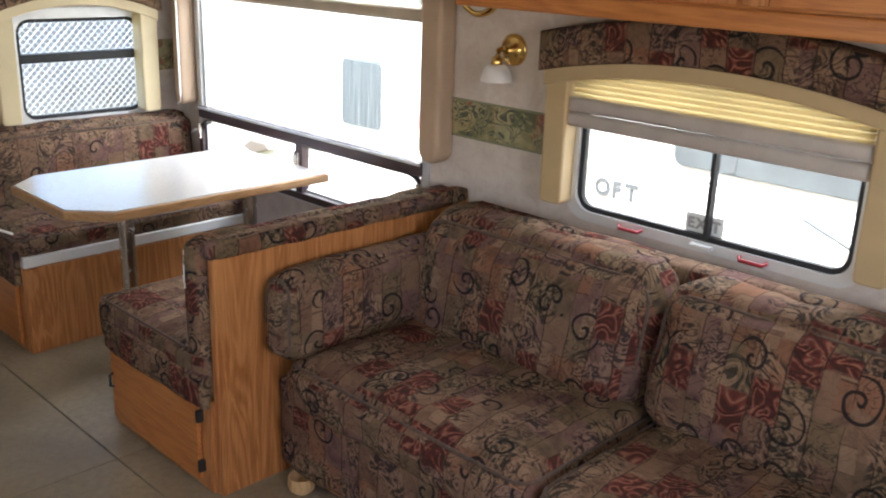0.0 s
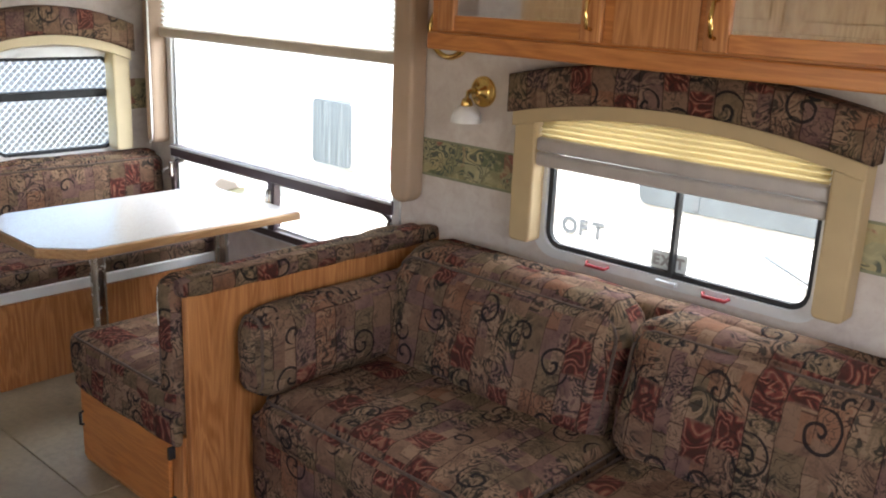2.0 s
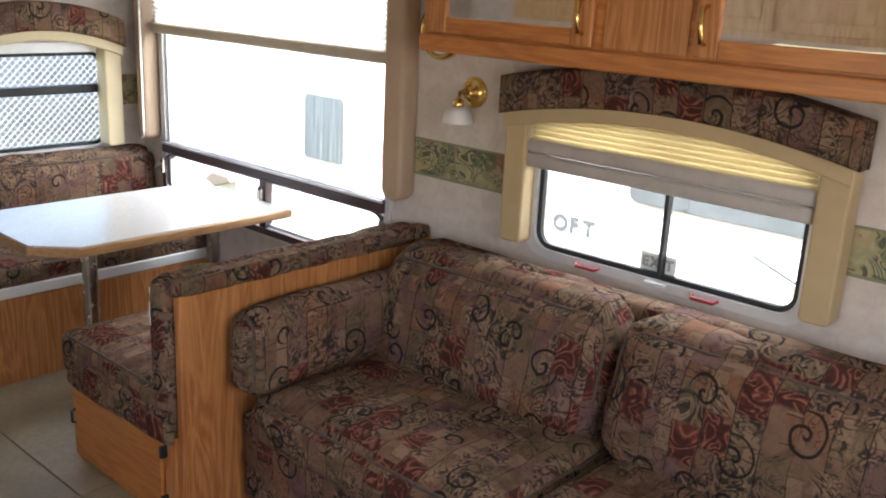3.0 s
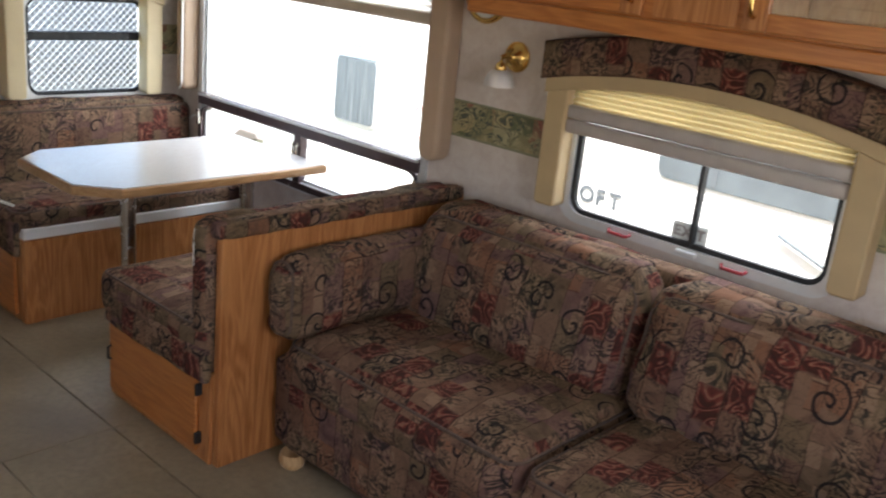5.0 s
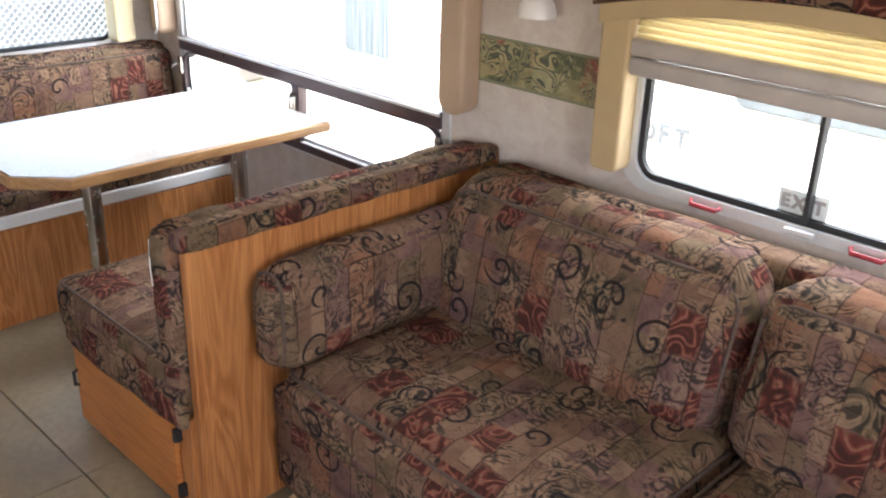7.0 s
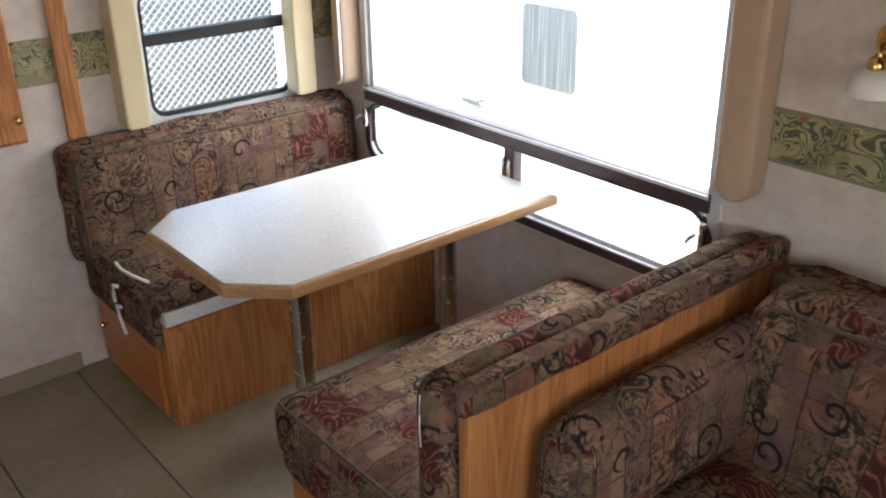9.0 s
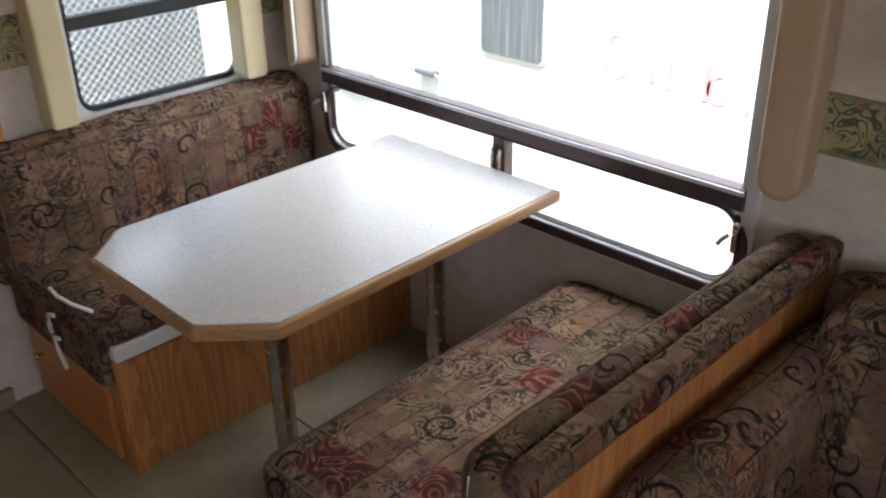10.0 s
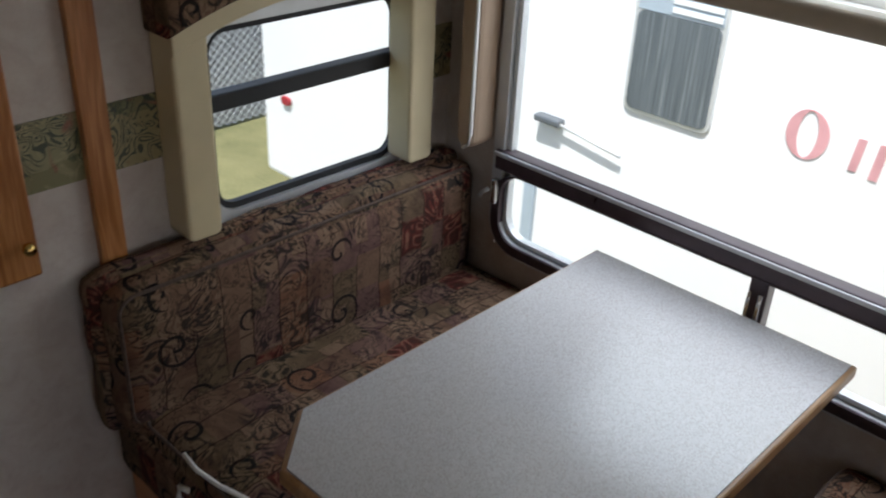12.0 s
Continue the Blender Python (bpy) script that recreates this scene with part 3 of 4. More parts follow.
w2 = slide_window("window_2", 2.435, 0.835, 3.315, 1.33, "y", 0.0, -1, "sliding sofa window with pale frame and black gasket")
part("mullion", box((2.889, -0.010, 0.84), (2.902, 0.02, 1.325), 0.003), RUBBER, w2, "black centre bar")
part("pane", box((2.445, 0.008, 0.845), (2.89, 0.012, 1.32)), GLASS, w2).visible_shadow = False
part("pane", box((2.90, 0.014, 0.845), (3.305, 0.018, 1.32)), GLASS, w2).visible_shadow = False
for x in (2.655, 3.055):
    part("latch", tube([(x - 0.04, -0.02, 0.824), (x - 0.034, -0.034, 0.818), (x + 0.034, -0.034, 0.818), (x + 0.04, -0.02, 0.824)], 0.006, 8), RED, w2, "red emergency latch")
part("latch", box((2.86, -0.03, 0.815), (2.93, -0.012, 0.83), 0.004), ALU, w2, "pale slide catch")

w3 = slide_window("window_3", -0.765, 0.829, -0.196, 1.263, "x", X_END, 1, "end window in pale frame with black middle bar")
part("mullion", box((X_END - 0.03, -0.76, 1.074), (X_END + 0.008, -0.20, 1.114), 0.004), RUBBER, w3, "thick black middle bar")
part("pane", box((X_END - 0.012, -0.755, 0.838), (X_END - 0.008, -0.205, 1.069)), GLASS, w3).visible_shadow = False
part("pane", box((X_END - 0.022, -0.755, 1.11), (X_END - 0.018, -0.205, 1.254)), GLASS, w3).visible_shadow = False
for k in range(5):
    part("screw", lathe([(0.0, 0.003), (0.004, 0.002), (0.005, 0.0)], (X_END + 0.014, -0.70 + k * 0.11, 0.805), "x", 10), CHROME, w3)


# ---- window dressings ----
def arch_outline(u0, u1, v_bot_side, v_bot_mid, v_top_side, v_top_mid, n=18):
    low, top = [], []
    for k in range(n + 1):
        s = k / n
        b = 1 - (2 * s - 1) ** 2
        u = u0 + (u1 - u0) * s
        low.append((u, v_bot_side + (v_bot_mid - v_bot_side) * b))
        top.append((u, v_top_side + (v_top_mid - v_top_side) * b))
    return low + list(reversed(top))


def dressing(name, label, axis, u0, u1, z_post, z_side, z_mid, z_top, at, depth, board, post_w=0.085):
    """A window surround: two side posts, an arched board and an upholstered arched cornice."""
    d = thing(name, label, "window valance")
    s = -1 if axis == "y" else 1
    a, b = sorted((at, at + s * depth))
    for p0, p1 in ((u0, u0 + post_w), (u1 - post_w, u1)):
        part("post", prism(round_rect(p0, z_post, p1, z_side + 0.03, 0.018, 4), a, b, axis, 0.008), board, d)
    a2, b2 = sorted((at + s * 0.012, at + s * (depth + 0.012)))
    part("arch_board", prism(arch_outline(u0 - 0.003, u1 + 0.003, z_side - 0.012, z_mid - 0.012, z_side + 0.05, z_mid + 0.05), a2 + 0.001, b2 - 0.001, axis, 0.004), board, d, "arched padded edge board")
    a3, b3 = sorted((at + s * 0.002, at + s * (depth + 0.035)))
    bm = prism(arch_outline(u0 - 0.015, u1 + 0.015, z_side + 0.03, z_mid + 0.03, z_top, z_top + (z_mid - z_side)), a3, b3, axis, 0.018, 3)
    part("cornice", smooth(bm), CLOTH_B, d, "tapestry-covered arched cornice")
    return d


dressing("window_valance", "tan padded surround with arched tapestry cornice over the sofa window", "y", 2.335, 3.425, 0.85, 1.235, 1.300, 1.385, 0.0, 0.075, TAN_YELLOW)
dressing("window_valance", "cream surround with arched tapestry cornice on the end window", "x", -0.883, -0.143, 0.828, 1.259, 1.336, 1.413, X_END, 0.085, CREAM)

d1 = thing("window_valance", "tan padded side posts and cornice of the large dinette window", "window valance")
part("post", prism(round_rect(1.775, 0.878, 1.88, 1.96, 0.05, 6), -0.085, 0.0, "y", 0.02, 3), TAN, d1, "wide tan padded side post")
part("post", prism(round_rect(0.118, 0.862, 0.184, 1.96, 0.03, 6), -0.095, 0.0, "y", 0.02, 3), TAN, d1, "tan padded side post")
# Thin pale tube along the post's window-side edge, curving at its foot.
part("edge_line", tube([(0.180, -0.098, 1.84), (0.180, -0.098, 0.91), (0.174, -0.098, 0.88), (0.155, -0.098, 0.866)], 0.005, 8), WHITE_LINE, d1, "thin glossy cream line along the post edge")
part("cornice", smooth(prism([(0.05, 1.86), (1.93, 1.86), (1.93, 2.08), (0.05, 2.08)], -0.13, -0.002, "y", 0.02, 3)), CLOTH_B, d1, "tapestry-covered cornice")


def pleated(name, label, u0, u1, z0, z1, axis, at, pitch, cloth, rail_z, rail_h, rail_mat):
    b = thing(name, label, "blind")
    bm = bmesh.new()
    n = int((z1 - z0) / pitch) * 2
    rows = []
    for k in range(n + 1):
        z = z0 + (z1 - z0) * k / n
        y = at + (0.008 if k % 2 else -0.008)
        rows.append([bm.verts.new((u, y, z)) for u in (u0, u1)])
    for k in range(n):
        bm.faces.new((rows[k][0], rows[k][1], rows[k + 1][1], rows[k + 1][0]))
    part("pleats", bm, cloth, b)
    for z in rail_z:
        part("rail", smooth(box((u0 - 0.01, at - 0.02, z), (u1 + 0.01, at + 0.012, z + rail_h), 0.012, 3)), rail_mat, b, "rounded pale rail")
    return b


pleated("pleated_blind", "half-lowered white pleated blind in the dinette window", 0.2, 1.76, 1.405, 1.88, "y", -0.035, 0.02, SHADE, (1.362,), 0.046, plain("beige_rail", (0.46, 0.39, 0.30), 0.4))
pleated("pleated_blind", "raised straw-coloured pleated blind in the sofa window", 2.425, 3.33, 1.195, 1.36, "y", -0.045, 0.016, GOLD_SHADE, (1.105, 1.152), 0.045, plain("greige_rail", (0.40, 0.36, 0.33), 0.4))

def piping(parent, kind, u0, v0, u1, v1, at, lean=0.0, r=0.0045, corner=0.05):
    """A sewn cord round one face of a cushion. kind: the axis that the face looks along."""
    pts = round_rect(u0, v0, u1, v1, corner, 5)
    pts.append(pts[0])
    ring = []
    for u, v in pts:
        if kind == "z":
            ring.append((u, v, at))
        elif kind == "y":
            ring.append((u, at + lean * (v - v0), v))
        else:
            ring.append((at + lean * (v - v0), u, v))
    return part("piping", tube(ring, r, 6), CORD, parent, "dark sewn cord")


CORD = plain("dark_brown_cord", (0.09, 0.06, 0.045), 0.9, 0, 0.3, 60, 0.3)

# ---- dinette ----
def bench_base(parent, x0, x1, y0, y1, z1, door_x0, door_x1):
    part("base_box", box((x0, y0 + 0.012, 0.0), (x1, y1, z1)), OAK_V, parent, "honey oak bench base")
    part("face_frame", box((x0, y0, 0.0), (x1, y0 + 0.012, z1), 0.002), OAK_V, parent)
    door = part("door", box((door_x0, y0 - 0.018, 0.03), (door_x1, y0 - 0.001, z1 - 0.015), 0.006), OAK_X, parent, "oak storage door")
    return door


b1 = thing("dinette_bench", "oak dinette bench with tapestry cushions against the end wall", "bench")
door = bench_base(b1, X_END + 0.002, 0.575, -1.055, -0.002, 0.36, 0.05, 0.53)
part("knob", lathe([(0.004, 0), (0.005, 0.012), (0.012, 0.018), (0.012, 0.026), (0.0, 0.03)], (0.13, -1.073, 0.20), "y", 14), BRASS, door, "small dark brass knob")
part("side_panel", box((0.575, -1.05, 0.0), (0.583, -0.004, 0.355), 0.002), OAK_V, b1)
part("corner_trim", box((0.5835, -1.052, 0.0), (0.589, -1.0, 0.355), 0.002), OAK_V, b1)
part("seat_board", box((X_END + 0.004, -1.05, 0.361), (0.585, -0.002, 0.405), 0.004), WHITE, b1, "white seat board edge")
part("seat_cushion", cushion((0.09, -1.078, 0.375), (0.57, -0.004, 0.478), 0.03, (0.0, 0.0, 0.012), 14, 0.006, 1.0), CLOTH_A, b1)
part("front_flap", cushion((X_END + 0.02, -1.085, 0.285), (0.565, -1.05, 0.44), 0.016, (0, 0.004, 0), 10, 0.006, 2.0), CLOTH_C, b1, "tapestry flap over the base")
part("backrest", cushion((0.04, -1.10, 0.42), (0.14, -0.008, 0.80), 0.045, (0.012, 0.0, 0.008), 16, 0.008, 3.0), CLOTH_A, b1)
part("back_cap", cushion((X_END + 0.003, -1.12, 0.40), (0.062, -0.004, 0.818), 0.04, (0.0, 0.0, 0.006), 18, 0.008, 4.0), CLOTH_C, b1, "padded tapestry cap behind the backrest")
# Sun glare on the cushion edges, built as raised white lines.
part("glare_line", tube([(0.30, -1.07, 0.487), (0.36, -1.078, 0.489), (0.43, -1.07, 0.489), (0.50, -1.05, 0.487)], 0.005, 8), WHITE_LINE, b1, "white line built for sun glare on the cushion seam")
part("glare_line", tube([(0.34, -1.09, 0.425), (0.31, -1.094, 0.42), (0.305, -1.096, 0.39), (0.31, -1.096, 0.36)], 0.006, 8), WHITE_LINE, b1, "white line built for sun glare on the cushion seam")
part("glare_line", tube([(0.345, -1.09, 0.352), (0.31, -1.094, 0.348), (0.315, -1.092, 0.31), (0.335, -1.088, 0.25)], 0.006, 8), WHITE_LINE, b1, "white line built for sun glare on the cushion seam")

b2 = thing("dinette_bench", "oak dinette bench with tapestry cushions backing onto the sofa", "bench")
door = bench_base(b2, 1.31, 1.935, -1.06, -0.002, 0.31, 1.33, 1.88)
part("handle", tube([(1.345, -1.076, 0.2), (1.345, -1.090, 0.195), (1.345, -1.090, 0.155), (1.345, -1.076, 0.15)], 0.005, 8), RUBBER, door, "small black pull")
for z in (0.06, 0.23):
    part("hinge", box((1.878, -1.082, z), (1.892, -1.058, z + 0.04), 0.003), RUBBER, door, "dark hinge")
part("seat_cushion", cushion((1.262, -1.078, 0.305), (1.93, -0.004, 0.462), 0.03, (0.0, 0.006, 0.012), 16, 0.007, 5.0), CLOTH_A, b2)
part("front_flap", cushion((1.31, -1.09, 0.285), (1.935, -1.055, 0.40), 0.016, (0, 0.004, 0), 10, 0.006, 6.0), CLOTH_C, b2, "tapestry flap over the base")
part("backrest", cushion((1.835, -1.08, 0.42), (1.925, -0.01, 0.805), 0.04, (0.010, 0.0, 0.006), 18, 0.012, 7.0), CLOTH_B, b2)
# Thin white line stands in for glare on the backrest's front edge.
part("glare_line", tube([(1.868, -1.083, 0.775), (1.866, -1.085, 0.70), (1.868, -1.084, 0.66)], 0.0014, 6), WHITE_LINE, b2, "white line built for glare on the backrest edge")

piping(b2, "z", 1.272, -1.068, 1.84, -0.03, 0.4535, corner=0.03)
piping(b1, "z", 0.13, -1.068, 0.560, -0.03, 0.469, corner=0.03)
piping(b1, "x", -1.088, 0.46, -0.03, 0.787, 0.131, corner=0.04)
piping(b2, "x", -1.068, 0.47, -0.03, 0.793, 1.846, corner=0.035)

pt = thing("dinette_partition", "honey oak partition with padded tapestry cap between bench and sofa", "partition")
part("panel", box((1.937, -1.05, 0.0), (1.968, -0.004, 0.78), 0.003), OAK_V, pt)
part("cap", cushion((1.914, -1.068, 0.755), (1.975, -0.004, 0.812), 0.02, (0.0, 0.0, 0.006), 20, 0.0025, 8.0), CLOTH_C, pt, "padded tapestry cap")

tb = thing("dinette_table", "speckled pale laminate dinette table with wood edge and clipped corners", "table")
TOP = [(0.585, -0.06), (0.582, -0.985), (0.69, -1.105), (1.122, -1.105), (1.246, -0.98), (1.243, -0.06)]
part("tabletop", prism(TOP, 0.692, 0.726, "z", 0.007, 3), EDGE_WOOD, tb, "rounded wood table edge")
cx, cy = 0.915, -0.58
part("laminate_sheet", prism([(cx + (x - cx) * 0.972, cy + (y - cy) * 0.98) for x, y in TOP], 0.724, 0.7295, "z", 0.001), LAMINATE, tb, "pale speckled laminate")
for y in (-0.80, -0.25):
    part("leg", lathe([(0.029, 0.0), (0.029, 0.692)], (0.955, y, 0.0), "z", 20), CHROME, tb, "round metal leg")
    part("leg_socket", lathe([(0.075, 0.0), (0.075, 0.008), (0.05, 0.022), (0.034, 0.045), (0.03, 0.05)], (0.955, y, 0.0), "z", 24), CHROME, tb, "domed metal floor socket")

# ---- sofa ----
sf = thing("sofa", "jackknife sofa in tapestry patchwork cloth under the window", "sofa")
part("frame", cushion((1.985, -0.86, 0.045), (4.05, -0.06, 0.36), 0.03, (0, 0.008, 0), 16, 0.006, 9.0), CLOTH_C, sf, "tapestry-covered base")
part("seat_cushion", cushion((2.03, -0.875, 0.27), (2.985, -0.22, 0.435), 0.06, (0.0, 0.015, 0.022), 18, 0.012, 10.0), CLOTH_A, sf)
part("seat_cushion", cushion((2.985, -0.875, 0.27), (3.93, -0.22, 0.435), 0.06, (0.0, 0.015, 0.022), 18, 0.012, 11.0), CLOTH_A, sf)
part("back_cushion", cushion((2.04, -0.40, 0.40), (2.94, -0.19, 0.80), 0.085, (0.0, 0.03, 0.012), 18, 0.014, 12.0, (1, 0.22)), CLOTH_B, sf)
part("back_cushion", cushion((2.945, -0.40, 0.40), (3.86, -0.19, 0.80), 0.085, (0.0, 0.03, 0.012), 18, 0.014, 13.0, (1, 0.22)), CLOTH_B, sf)
part("back_frame", cushion((1.985, -0.15, 0.2), (4.05, -0.02, 0.79), 0.055, (0, 0, 0.006), 16, 0.008, 14.0), CLOTH_C, sf, "padded tapestry back rail")
part("arm", cushion((1.972, -0.90, 0.43), (2.11, -0.12, 0.705), 0.065, (0.01, 0.012, 0.006), 18, 0.009, 15.0), CLOTH_A, sf, "rounded padded arm")
part("arm", cushion((3.90, -0.90, 0.30), (4.06, -0.12, 0.705), 0.065, (0.01, 0.012, 0.006), 18, 0.009, 16.0), CLOTH_A, sf, "rounded padded arm")
for x in (2.10, 3.95):
    for y in (-0.855, -0.14):
        part("foot", lathe([(0.026, 0.0), (0.038, 0.01), (0.044, 0.03), (0.04, 0.055)], (x, y, 0.0), "z", 16), PALE_OAK, sf, "round pale wooden foot")

for x0, x1 in ((2.04, 2.94), (2.945, 3.86)):
    piping(sf, "y", x0 + 0.024, 0.43, x1 - 0.024, 0.776, -0.374 + 0.22 * 0.03, 0.22, 0.005, 0.07)
for x0, x1 in ((2.03, 2.985), (2.985, 3.93)):
    piping(sf, "z", x0 + 0.016, -0.858, x1 - 0.016, -0.25, 0.419, 0.0, 0.005, 0.05)
piping(sf, "y", 1.99, 0.45, 2.092, 0.687, -0.884, 0.0, 0.0045, 0.045)

# ---- overhead cabinet ----
oc = thing("overhead_cabinet", "honey oak overhead cabinet with mirrored doors above the sofa", "cabinet")
CX0, CX1, CZ = 2.17, 4.62, 1.455
part("body", box((CX0, -0.296, CZ + 0.015), (CX1, -0.001, Z_CEIL - 0.002)), OAK_X, oc)
part("bottom_rail", box((CX0 - 0.004, -0.318, CZ), (CX1, -0.001, CZ + 0.05), 0.006), OAK_X, oc, "thick oak bottom rail")
DOORS = ((2.205, 2.785), (3.075, 3.62), (3.91, 4.45))
for x0, x1 in DOORS:
    z0, z1 = 1.512, 2.06
    d = part("door", box((x0 + 0.066, -0.312, z0 + 0.001), (x1 - 0.066, -0.2965, z0 + 0.046), 0.003), OAK_X, oc, "oak door with mirror panel")
    part("stile", box((x0, -0.314, z0), (x0 + 0.065, -0.2965, z1), 0.004), OAK_V, d)
    part("stile", box((x1 - 0.065, -0.314, z0), (x1, -0.2965, z1), 0.004), OAK_V, d)
    part("top_rail", box((x0 + 0.066, -0.312, z1 - 0.06), (x1 - 0.066, -0.2965, z1), 0.003), OAK_X, d)
    part("mirror", box((x0 + 0.06, -0.304, z0 + 0.042), (x1 - 0.06, -0.2975, z1 - 0.055), 0.002), MIRROR, d, "mirrored door panel")
    hx = x1 - 0.03 if x0 < 2.5 else x0 + 0.03
    part("handle", tube([(hx, -0.314, 1.545), (hx, -0.335, 1.55), (hx, -0.345, 1.59), (hx, -0.335, 1.63), (hx, -0.314, 1.635)], 0.006, 8), BRASS, d, "curved brass handle")
for x0, x1 in ((2.815, 3.055), (3.65, 3.88)):
    part("fixed_panel", box((x0, -0.303, 1.512), (x1, -0.2965, 2.06), 0.003), OAK_V, oc, "plain oak panel")

# opposite wall of kitchen cabinets, seen in the mirrors
kc = thing("kitchen_cabinet", "pale oak overhead kitchen cabinet with raised panel doors", "cabinet")
part("body", box((0.6, Y_BACK + 0.002, 1.46), (5.0, Y_BACK + 0.30, Z_CEIL - 0.002)), PALE_OAK, kc)
for k in range(8):
    x = 0.63 + k * 0.545
    dd = part("door", box((x, Y_BACK + 0.301, 1.49), (x + 0.5, Y_BACK + 0.318, 2.09), 0.005), PALE_OAK, kc)
    part("raised_panel", box((x + 0.06, Y_BACK + 0.318, 1.55), (x + 0.44, Y_BACK + 0.326, 2.04), 0.007), PALE_OAK, dd)

# cabinet door hanging beside the end wall
wd = thing("wall_cabinet", "oak wall cabinet with brass knob beside the dinette", "cabinet")
part("body", box((X_END + 0.002, -1.80, 0.842), (X_END + 0.022, -1.18, 2.1), 0.004), OAK_V, wd)
part("door", box((X_END + 0.0225, -1.79, 0.852), (X_END + 0.038, -1.185, 2.08), 0.005), OAK_V, wd)
part("knob", lathe([(0.004, 0), (0.005, 0.012), (0.013, 0.018), (0.013, 0.026), (0.0, 0.03)], (X_END + 0.038, -1.21, 0.926), "x", 14), BRASS, wd, "brass knob")

# ---- fixtures ----
sc = thing("wall_sconce", "polished brass wall sconce with frosted white shade", "wall lamp")
part("backplate", lathe([(0.052, 0.0), (0.052, 0.008), (0.047, 0.012), (0.044, 0.009), (0.04, 0.016), (0.034, 0.013), (0.03, 0.022), (0.02, 0.024), (0.017, 0.036), (0.0, 0.038)], (2.14, 0.0, 1.305), "y", 32), BRASS, sc)
part("arm", tube([(2.14, -0.03, 1.305), (2.135, -0.055, 1.312), (2.13, -0.07, 1.305), (2.128, -0.072, 1.285), (2.128, -0.072, 1.27)], 0.009, 10), BRASS, sc)
part("collar", lathe([(0.018, 0.0), (0.02, 0.01), (0.016, 0.025), (0.008, 0.03)], (2.128, -0.072, 1.258), "z", 20), BRASS, sc)
part("shade", lathe([(0.052, -0.055), (0.05, -0.038), (0.043, -0.018), (0.03, -0.004), (0.012, 0.0), (0.0, 0.001)], (2.128, -0.072, 1.262), "z", 28), FROST, sc, "frosted white bell shade")

ck = thing("wall_clock", "round brass-rimmed wall clock with white face", "clock")
part("rim", lathe([(0.095, 0.0), (0.098, 0.015), (0.09, 0.028), (0.08, 0.026), (0.078, 0.016)], (1.985, 0.0, 1.495), "y", 40), BRASS, ck)
part("face", lathe([(0.079, 0.012), (0.0, 0.013)], (1.985, 0.0, 1.495), "y", 36), WHITE, ck)

# ---- outside ----
GRASS = Mat("dry_grass", 0.9)
gv = GRASS.uv(kind="Object")
GRASS.color(GRASS.ramp(GRASS.noise(gv, 1.6, 6, 0.7), [(0.3, (0.12, 0.12, 0.05)), (0.7, (0.24, 0.22, 0.10))])).bump(GRASS.noise(gv, 40, 4), 0.6, 0.02)
ground = tagged(link("ground", box((-400, -400, -1.0), (400, 400, -0.9)), GRASS.m), "dry green grass lot", "ground", kind="structure")

NY = 1.17
TRAILER = plain("trailer_white_skin", (0.80, 0.80, 0.79), 0.4, 0, 0.02, 2, 0.03)
DM = Mat("dusty_window_glass", 0.25)
dn = DM.noise(DM.uv((70, 1, 1.2), "Object"), 1.0, 4, 0.7)
DM.color(DM.ramp(dn, [(0.35, (0.08, 0.092, 0.10)), (0.55, (0.12, 0.136, 0.148)), (0.75, (0.25, 0.27, 0.285))]))
DUSTY = DM.m
PALE_BLUE = plain("pale_blue_blind", (0.36, 0.42, 0.47), 0.5, 0, 0.1, 9, 0)
# Decal red is lightened to imitate glare washing it out.
DECAL = plain("pale_red_decal", (0.58, 0.30, 0.31), 0.5, 0, 0.12, 10, 0)
GREY_DECAL = plain("grey_decal", (0.10, 0.11, 0.12), 0.5, 0, 0.1, 10, 0)
nt = thing("neighbour_trailer", "white travel trailer parked close beside with red lettering", "trailer")
part("body", box((-2.55, NY, -0.5), (7.5, NY + 2.4, 2.2), 0.03, 3), TRAILER, nt)
part("underframe", box((-2.3, NY + 0.08, -0.62), (7.3, NY + 2.3, -0.5)), GREY_DECAL, nt, "dark underframe")
for x in (1.2, 2.1):
    wh = part("wheel", lathe([(0.0, 0.0), (0.16, 0.0), (0.17, 0.02), (0.27, 0.02), (0.3, 0.05), (0.3, 0.17), (0.27, 0.2), (0.0, 0.2)], (x, NY + 0.35, -0.6), "y", 32), RUBBER, nt)
    part("rim", lathe([(0.0, 0.02), (0.05, 0.025), (0.13, 0.01), (0.165, 0.022)], (x, NY + 0.35, -0.6), "y", 28), ALU, wh)
tw = part("window", prism(round_rect(-0.165, 0.585, 0.21, 1.23, 0.04), NY - 0.012, NY + 0.001, "y", 0.003), ALU, nt, "tall dusty side window")
part("pane", prism(round_rect(-0.15, 0.60, 0.195, 0.975, 0.03), NY - 0.016, NY - 0.010, "y"), DUSTY, tw, "dusty grey glass")
part("blind", box((-0.15, NY - 0.016, 0.978), (0.195, NY - 0.010, 1.22)), PALE_BLUE, tw)
for k in range(7):
    part("blind_slat", box((-0.01, NY - 0.020, 0.99 + k * 0.032), (0.19, NY - 0.0155, 1.008 + k * 0.032)), WHITE, tw)
tw2 = part("window", prism(round_rect(2.09, 0.755, 3.9, 1.25, 0.05), NY - 0.012, NY + 0.001, "y", 0.003), plain("grey_tinted_glass", (0.10, 0.115, 0.125), 0.3, 0, 0.25, 3, 0), nt, "wide grey tinted side window")
part("window_trim", box((2.36, NY - 0.016, 0.77), (2.385, NY - 0.011, 1.24)), GREY_DECAL, tw2)
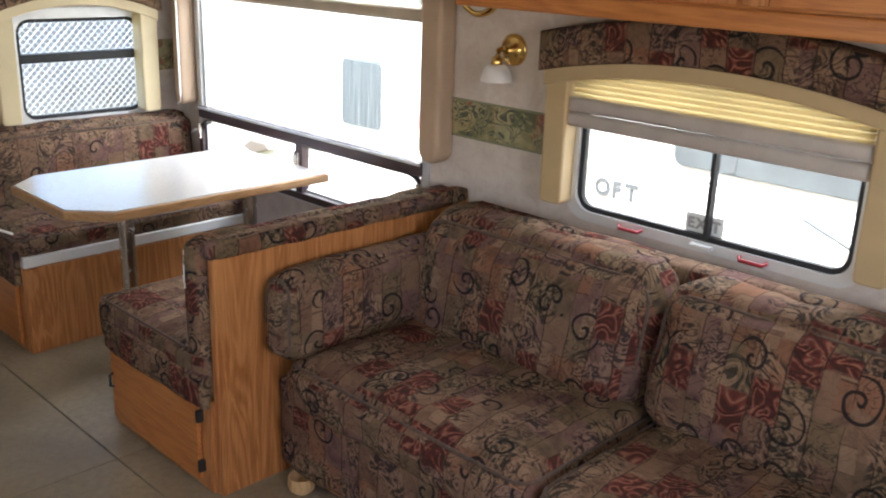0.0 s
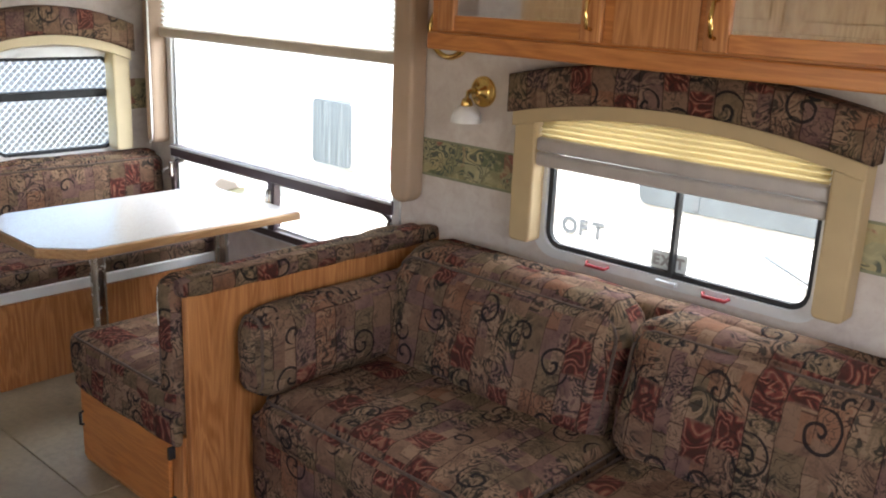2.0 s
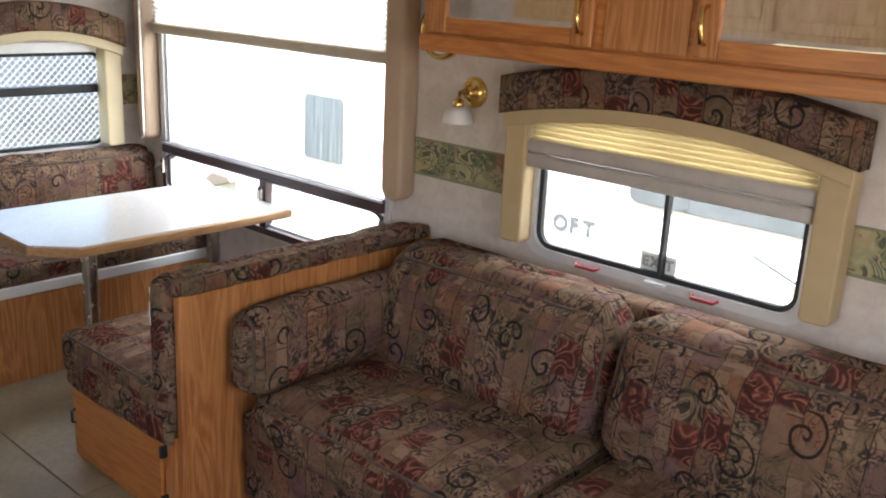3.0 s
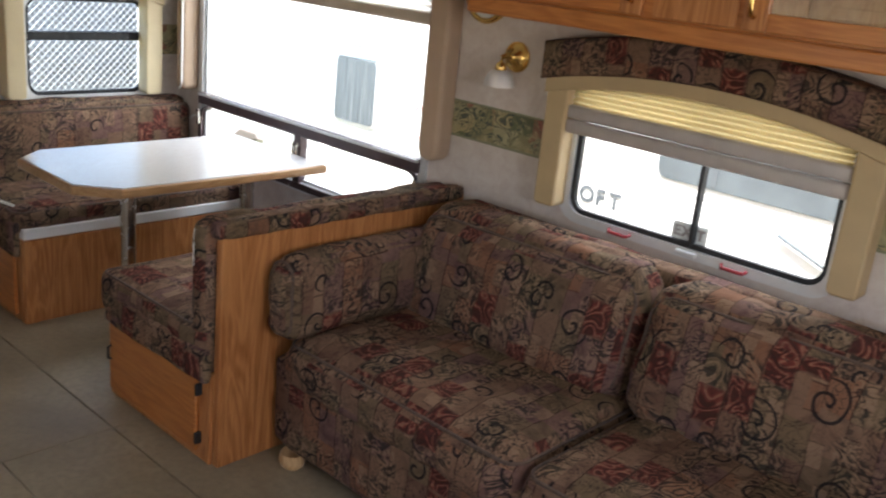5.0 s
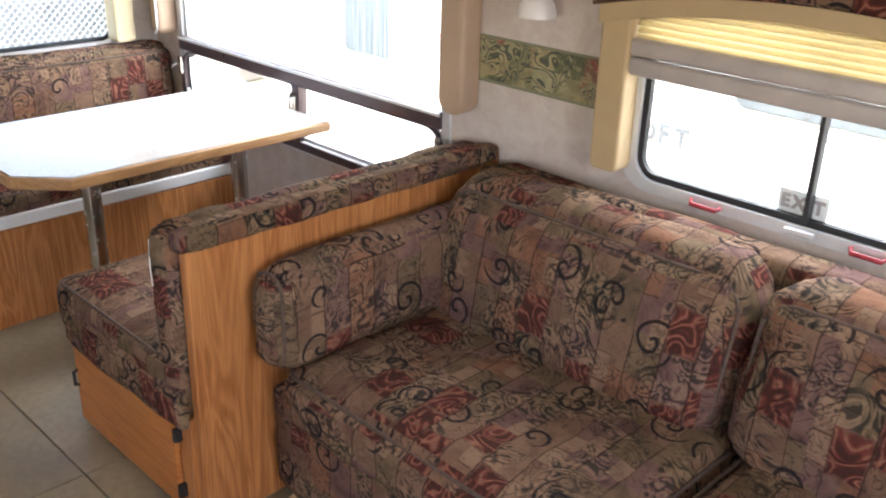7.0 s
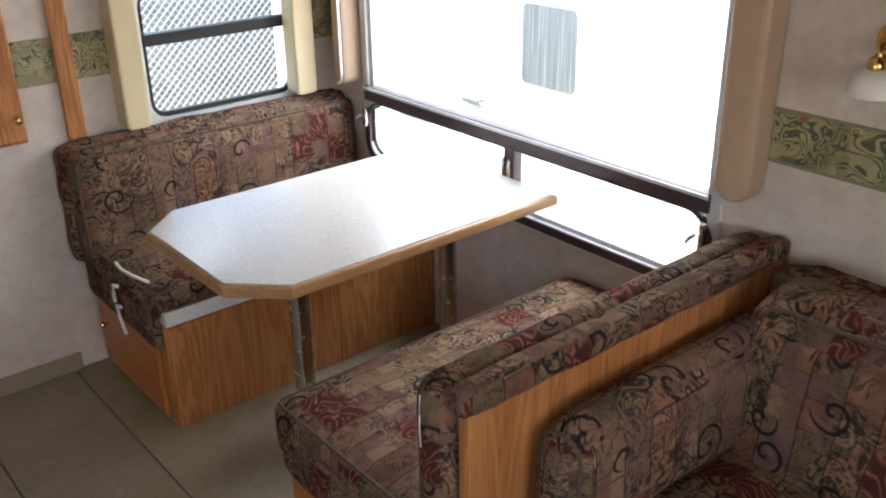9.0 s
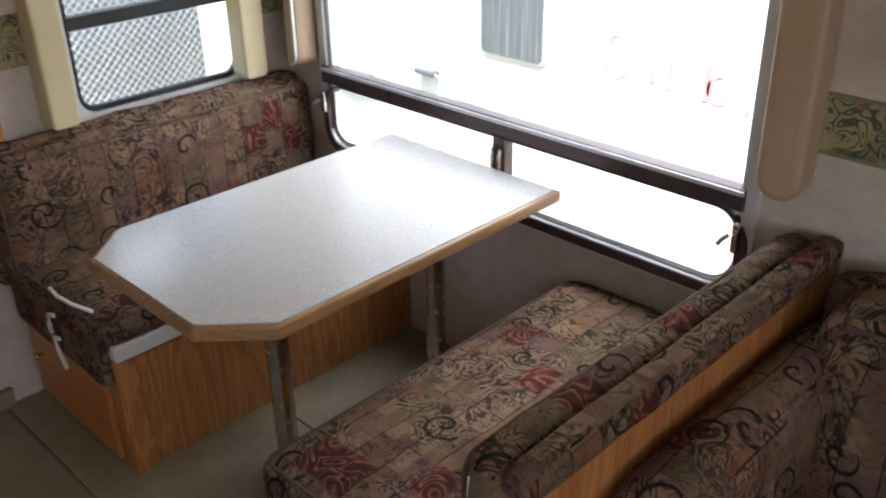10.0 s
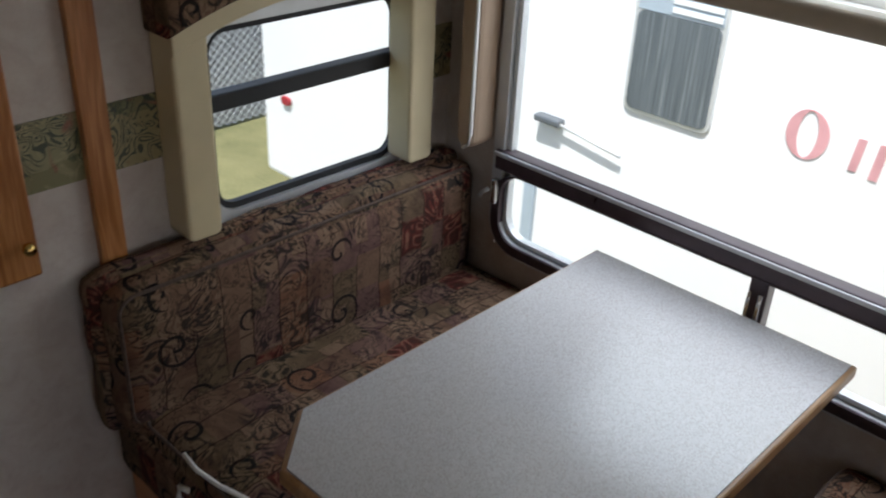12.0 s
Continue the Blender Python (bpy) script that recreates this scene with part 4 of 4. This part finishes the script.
part("stripe", box((1.55, NY - 0.004, 0.705), (7.3, NY + 0.001, 0.722)), plain("pale_grey_stripe", (0.55, 0.57, 0.58), 0.5), nt)
dl = Vector((2.70, NY - 0.02, 0.645))
part("awning_strut", tube([dl, dl + Vector((0.20, 0, -0.075)), dl + Vector((0.42, 0, -0.16))], 0.009, 8), GREY_DECAL, nt, "dark slanting strut")
part("door_handle", box((-0.56, NY - 0.05, 0.425), (-0.43, NY - 0.001, 0.455), 0.008), GREY_DECAL, nt, "dark door handle")
part("grab_rail", tube([(-0.46, NY - 0.03, 0.44), (-0.13, NY - 0.03, 0.395)], 0.007, 8), ALU, nt)
part("downpipe", box((-0.60, NY - 0.02, -0.2), (-0.54, NY - 0.001, 0.16), 0.004), PALE_BLUE, nt, "pale blue corner strip")
# Unidentified taupe shape on the trailer's side, built as a flat wedge.
part("taupe_shape", prism([(-1.17, 0.285), (-1.05, 0.25), (-0.86, 0.31), (-0.90, 0.345), (-1.08, 0.345)], NY - 0.05, NY - 0.001, "y", 0.01), plain("taupe_surface", (0.15, 0.125, 0.11), 0.5), nt, "slanting taupe shape low on the trailer side")
part("marker_lamp", prism(round_rect(-2.36, -0.03, -2.28, 0.02, 0.022), NY - 0.02, NY - 0.001, "y", 0.006), RED, nt, "red marker lamp")


def letter_ring(cx, cz, w, h, t):
    n = 28
    o = [(cx + w / 2 * math.cos(2 * math.pi * k / n), cz + h / 2 * math.sin(2 * math.pi * k / n)) for k in range(n)]
    q = [(cx + (w / 2 - t) * math.cos(2 * math.pi * k / n), cz + (h / 2 - t * 0.15) * math.sin(2 * math.pi * k / n)) for k in range(n)]
    return ring_frame(o, q, NY - 0.004, NY + 0.001, "y")


# red brand decal as plain strokes
part("decal_stroke", letter_ring(0.56, 0.70, 0.15, 0.175, 0.04), DECAL, nt)
for x, z0, z1, w in ((0.655, 0.555, 0.67, 0.028), (0.725, 0.545, 0.67, 0.03), (0.80, 0.54, 0.70, 0.03), (0.885, 0.535, 0.73, 0.03), (1.06, 0.52, 0.54, 0.02), (1.13, 0.52, 0.64, 0.03)):
    x, z0, z1 = x + 0.06, z0 + 0.07, z1 + 0.07
    part("decal_stroke", prism([(x, z0), (x + w, z0), (x + w + 0.012, z1), (x + 0.012, z1)], NY - 0.004, NY + 0.001, "y"), DECAL, nt)
part("decal_stroke", letter_ring(1.015, 0.655, 0.10, 0.11, 0.028), DECAL, nt)
part("decal_stroke", letter_ring(1.33, 0.645, 0.10, 0.11, 0.028), DECAL, nt)


def lettering(text, x, y, z, size, material, parent, name):
    cu = bpy.data.curves.new(name, "FONT")
    cu.body = text
    cu.size = size
    cu.extrude = 0.001
    cu.offset = size * 0.045
    tmp = bpy.data.objects.new(name, cu)
    me = bpy.data.meshes.new_from_object(tmp)
    bpy.data.objects.remove(tmp)
    me.materials.append(material)
    ob = new(name, me)
    ob.matrix_basis = pose(x, y, z, 90, 0, 0)
    ob.parent = parent
    return ob


for ch, x in (("O", 1.69), ("F", 1.785), ("T", 1.86)):
    lettering(ch, x, NY - 0.004, 0.545, 0.105, GREY_DECAL, nt, "letter")
part("exit_sticker", box((2.815, 0.021, 0.848), (2.935, 0.023, 0.905)), plain("faded_sticker", (0.72, 0.72, 0.72), 0.5), w2, "small faded exit sticker")
FADED = plain("faded_print", (0.36, 0.32, 0.32), 0.5)
for ch, x in (("E", 2.822), ("X", 2.850), ("I", 2.885), ("T", 2.900)):
    lettering(ch, x, 0.019, 0.862, 0.044, FADED, w2, "letter")

# chain-link fence behind the end window
FX = -4.1
GALV = plain("galvanised_wire", (0.66, 0.68, 0.70), 0.5, 0.0, 0.1, 20, 0)
SCREEN = plain("grey_privacy_screen", (0.33, 0.325, 0.335), 0.8, 0, 0.2, 3, 0.1)
fe = thing("chain_link_fence", "galvanised chain-link fence with grey privacy screen", "fence")
part("privacy_screen", box((FX - 0.06, -7.0, -0.89), (FX - 0.05, 4.5, 1.25)), SCREEN, fe, "grey woven privacy screen")
bm = bmesh.new()
z0, z1, pitch = -0.88, 1.3, 0.068
for k in range(int(11.5 / pitch)):
    for s_ in (1, -1):
        ya = -7.0 + k * pitch
        yb = ya + s_ * (z1 - z0)
        q = 0.0055
        vs = [bm.verts.new((FX + 0.004 * s_, ya - q, z0)), bm.verts.new((FX + 0.004 * s_, ya + q, z0)), bm.verts.new((FX + 0.004 * s_, yb + q, z1)), bm.verts.new((FX + 0.004 * s_, yb - q, z1))]
        ws = [bm.verts.new(p.co + Vector((-0.006, 0, 0))) for p in vs]
        for f_ in ((0, 1, 2, 3), (7, 6, 5, 4), (0, 4, 5, 1), (2, 6, 7, 3), (1, 5, 6, 2), (3, 7, 4, 0)):
            bm.faces.new([(vs + ws)[j] for j in f_])
tagged(part("wire_mesh", bm, GALV, fe, "diamond wire mesh"), kind="stuff")
for y in (-6.0, -3.5, -1.0, 1.5, 4.0):
    part("post", tube([(FX - 0.1, y, -0.9), (FX - 0.1, y, 1.35)], 0.03, 12), GALV, fe)
part("top_rail", tube([(FX - 0.02, -7.0, 1.31), (FX - 0.02, 4.5, 1.31)], 0.022, 10), GALV, fe)

# ---- floor strips ----
ys = [-3.05, -2.64, -2.275, -1.91, -1.545, -1.18, -0.6, 0.0]
xs = [X_END, 1.55, 3.4, X_RIGHT]
for i in range(len(ys) - 1):
    for j in range(3):
        part("strip", box((xs[j] + 0.0015, ys[i] + 0.0022, -0.012), (xs[j + 1] - 0.0015, ys[i + 1] - 0.0022, 0.0), 0.002, 1), VINYL, floor)
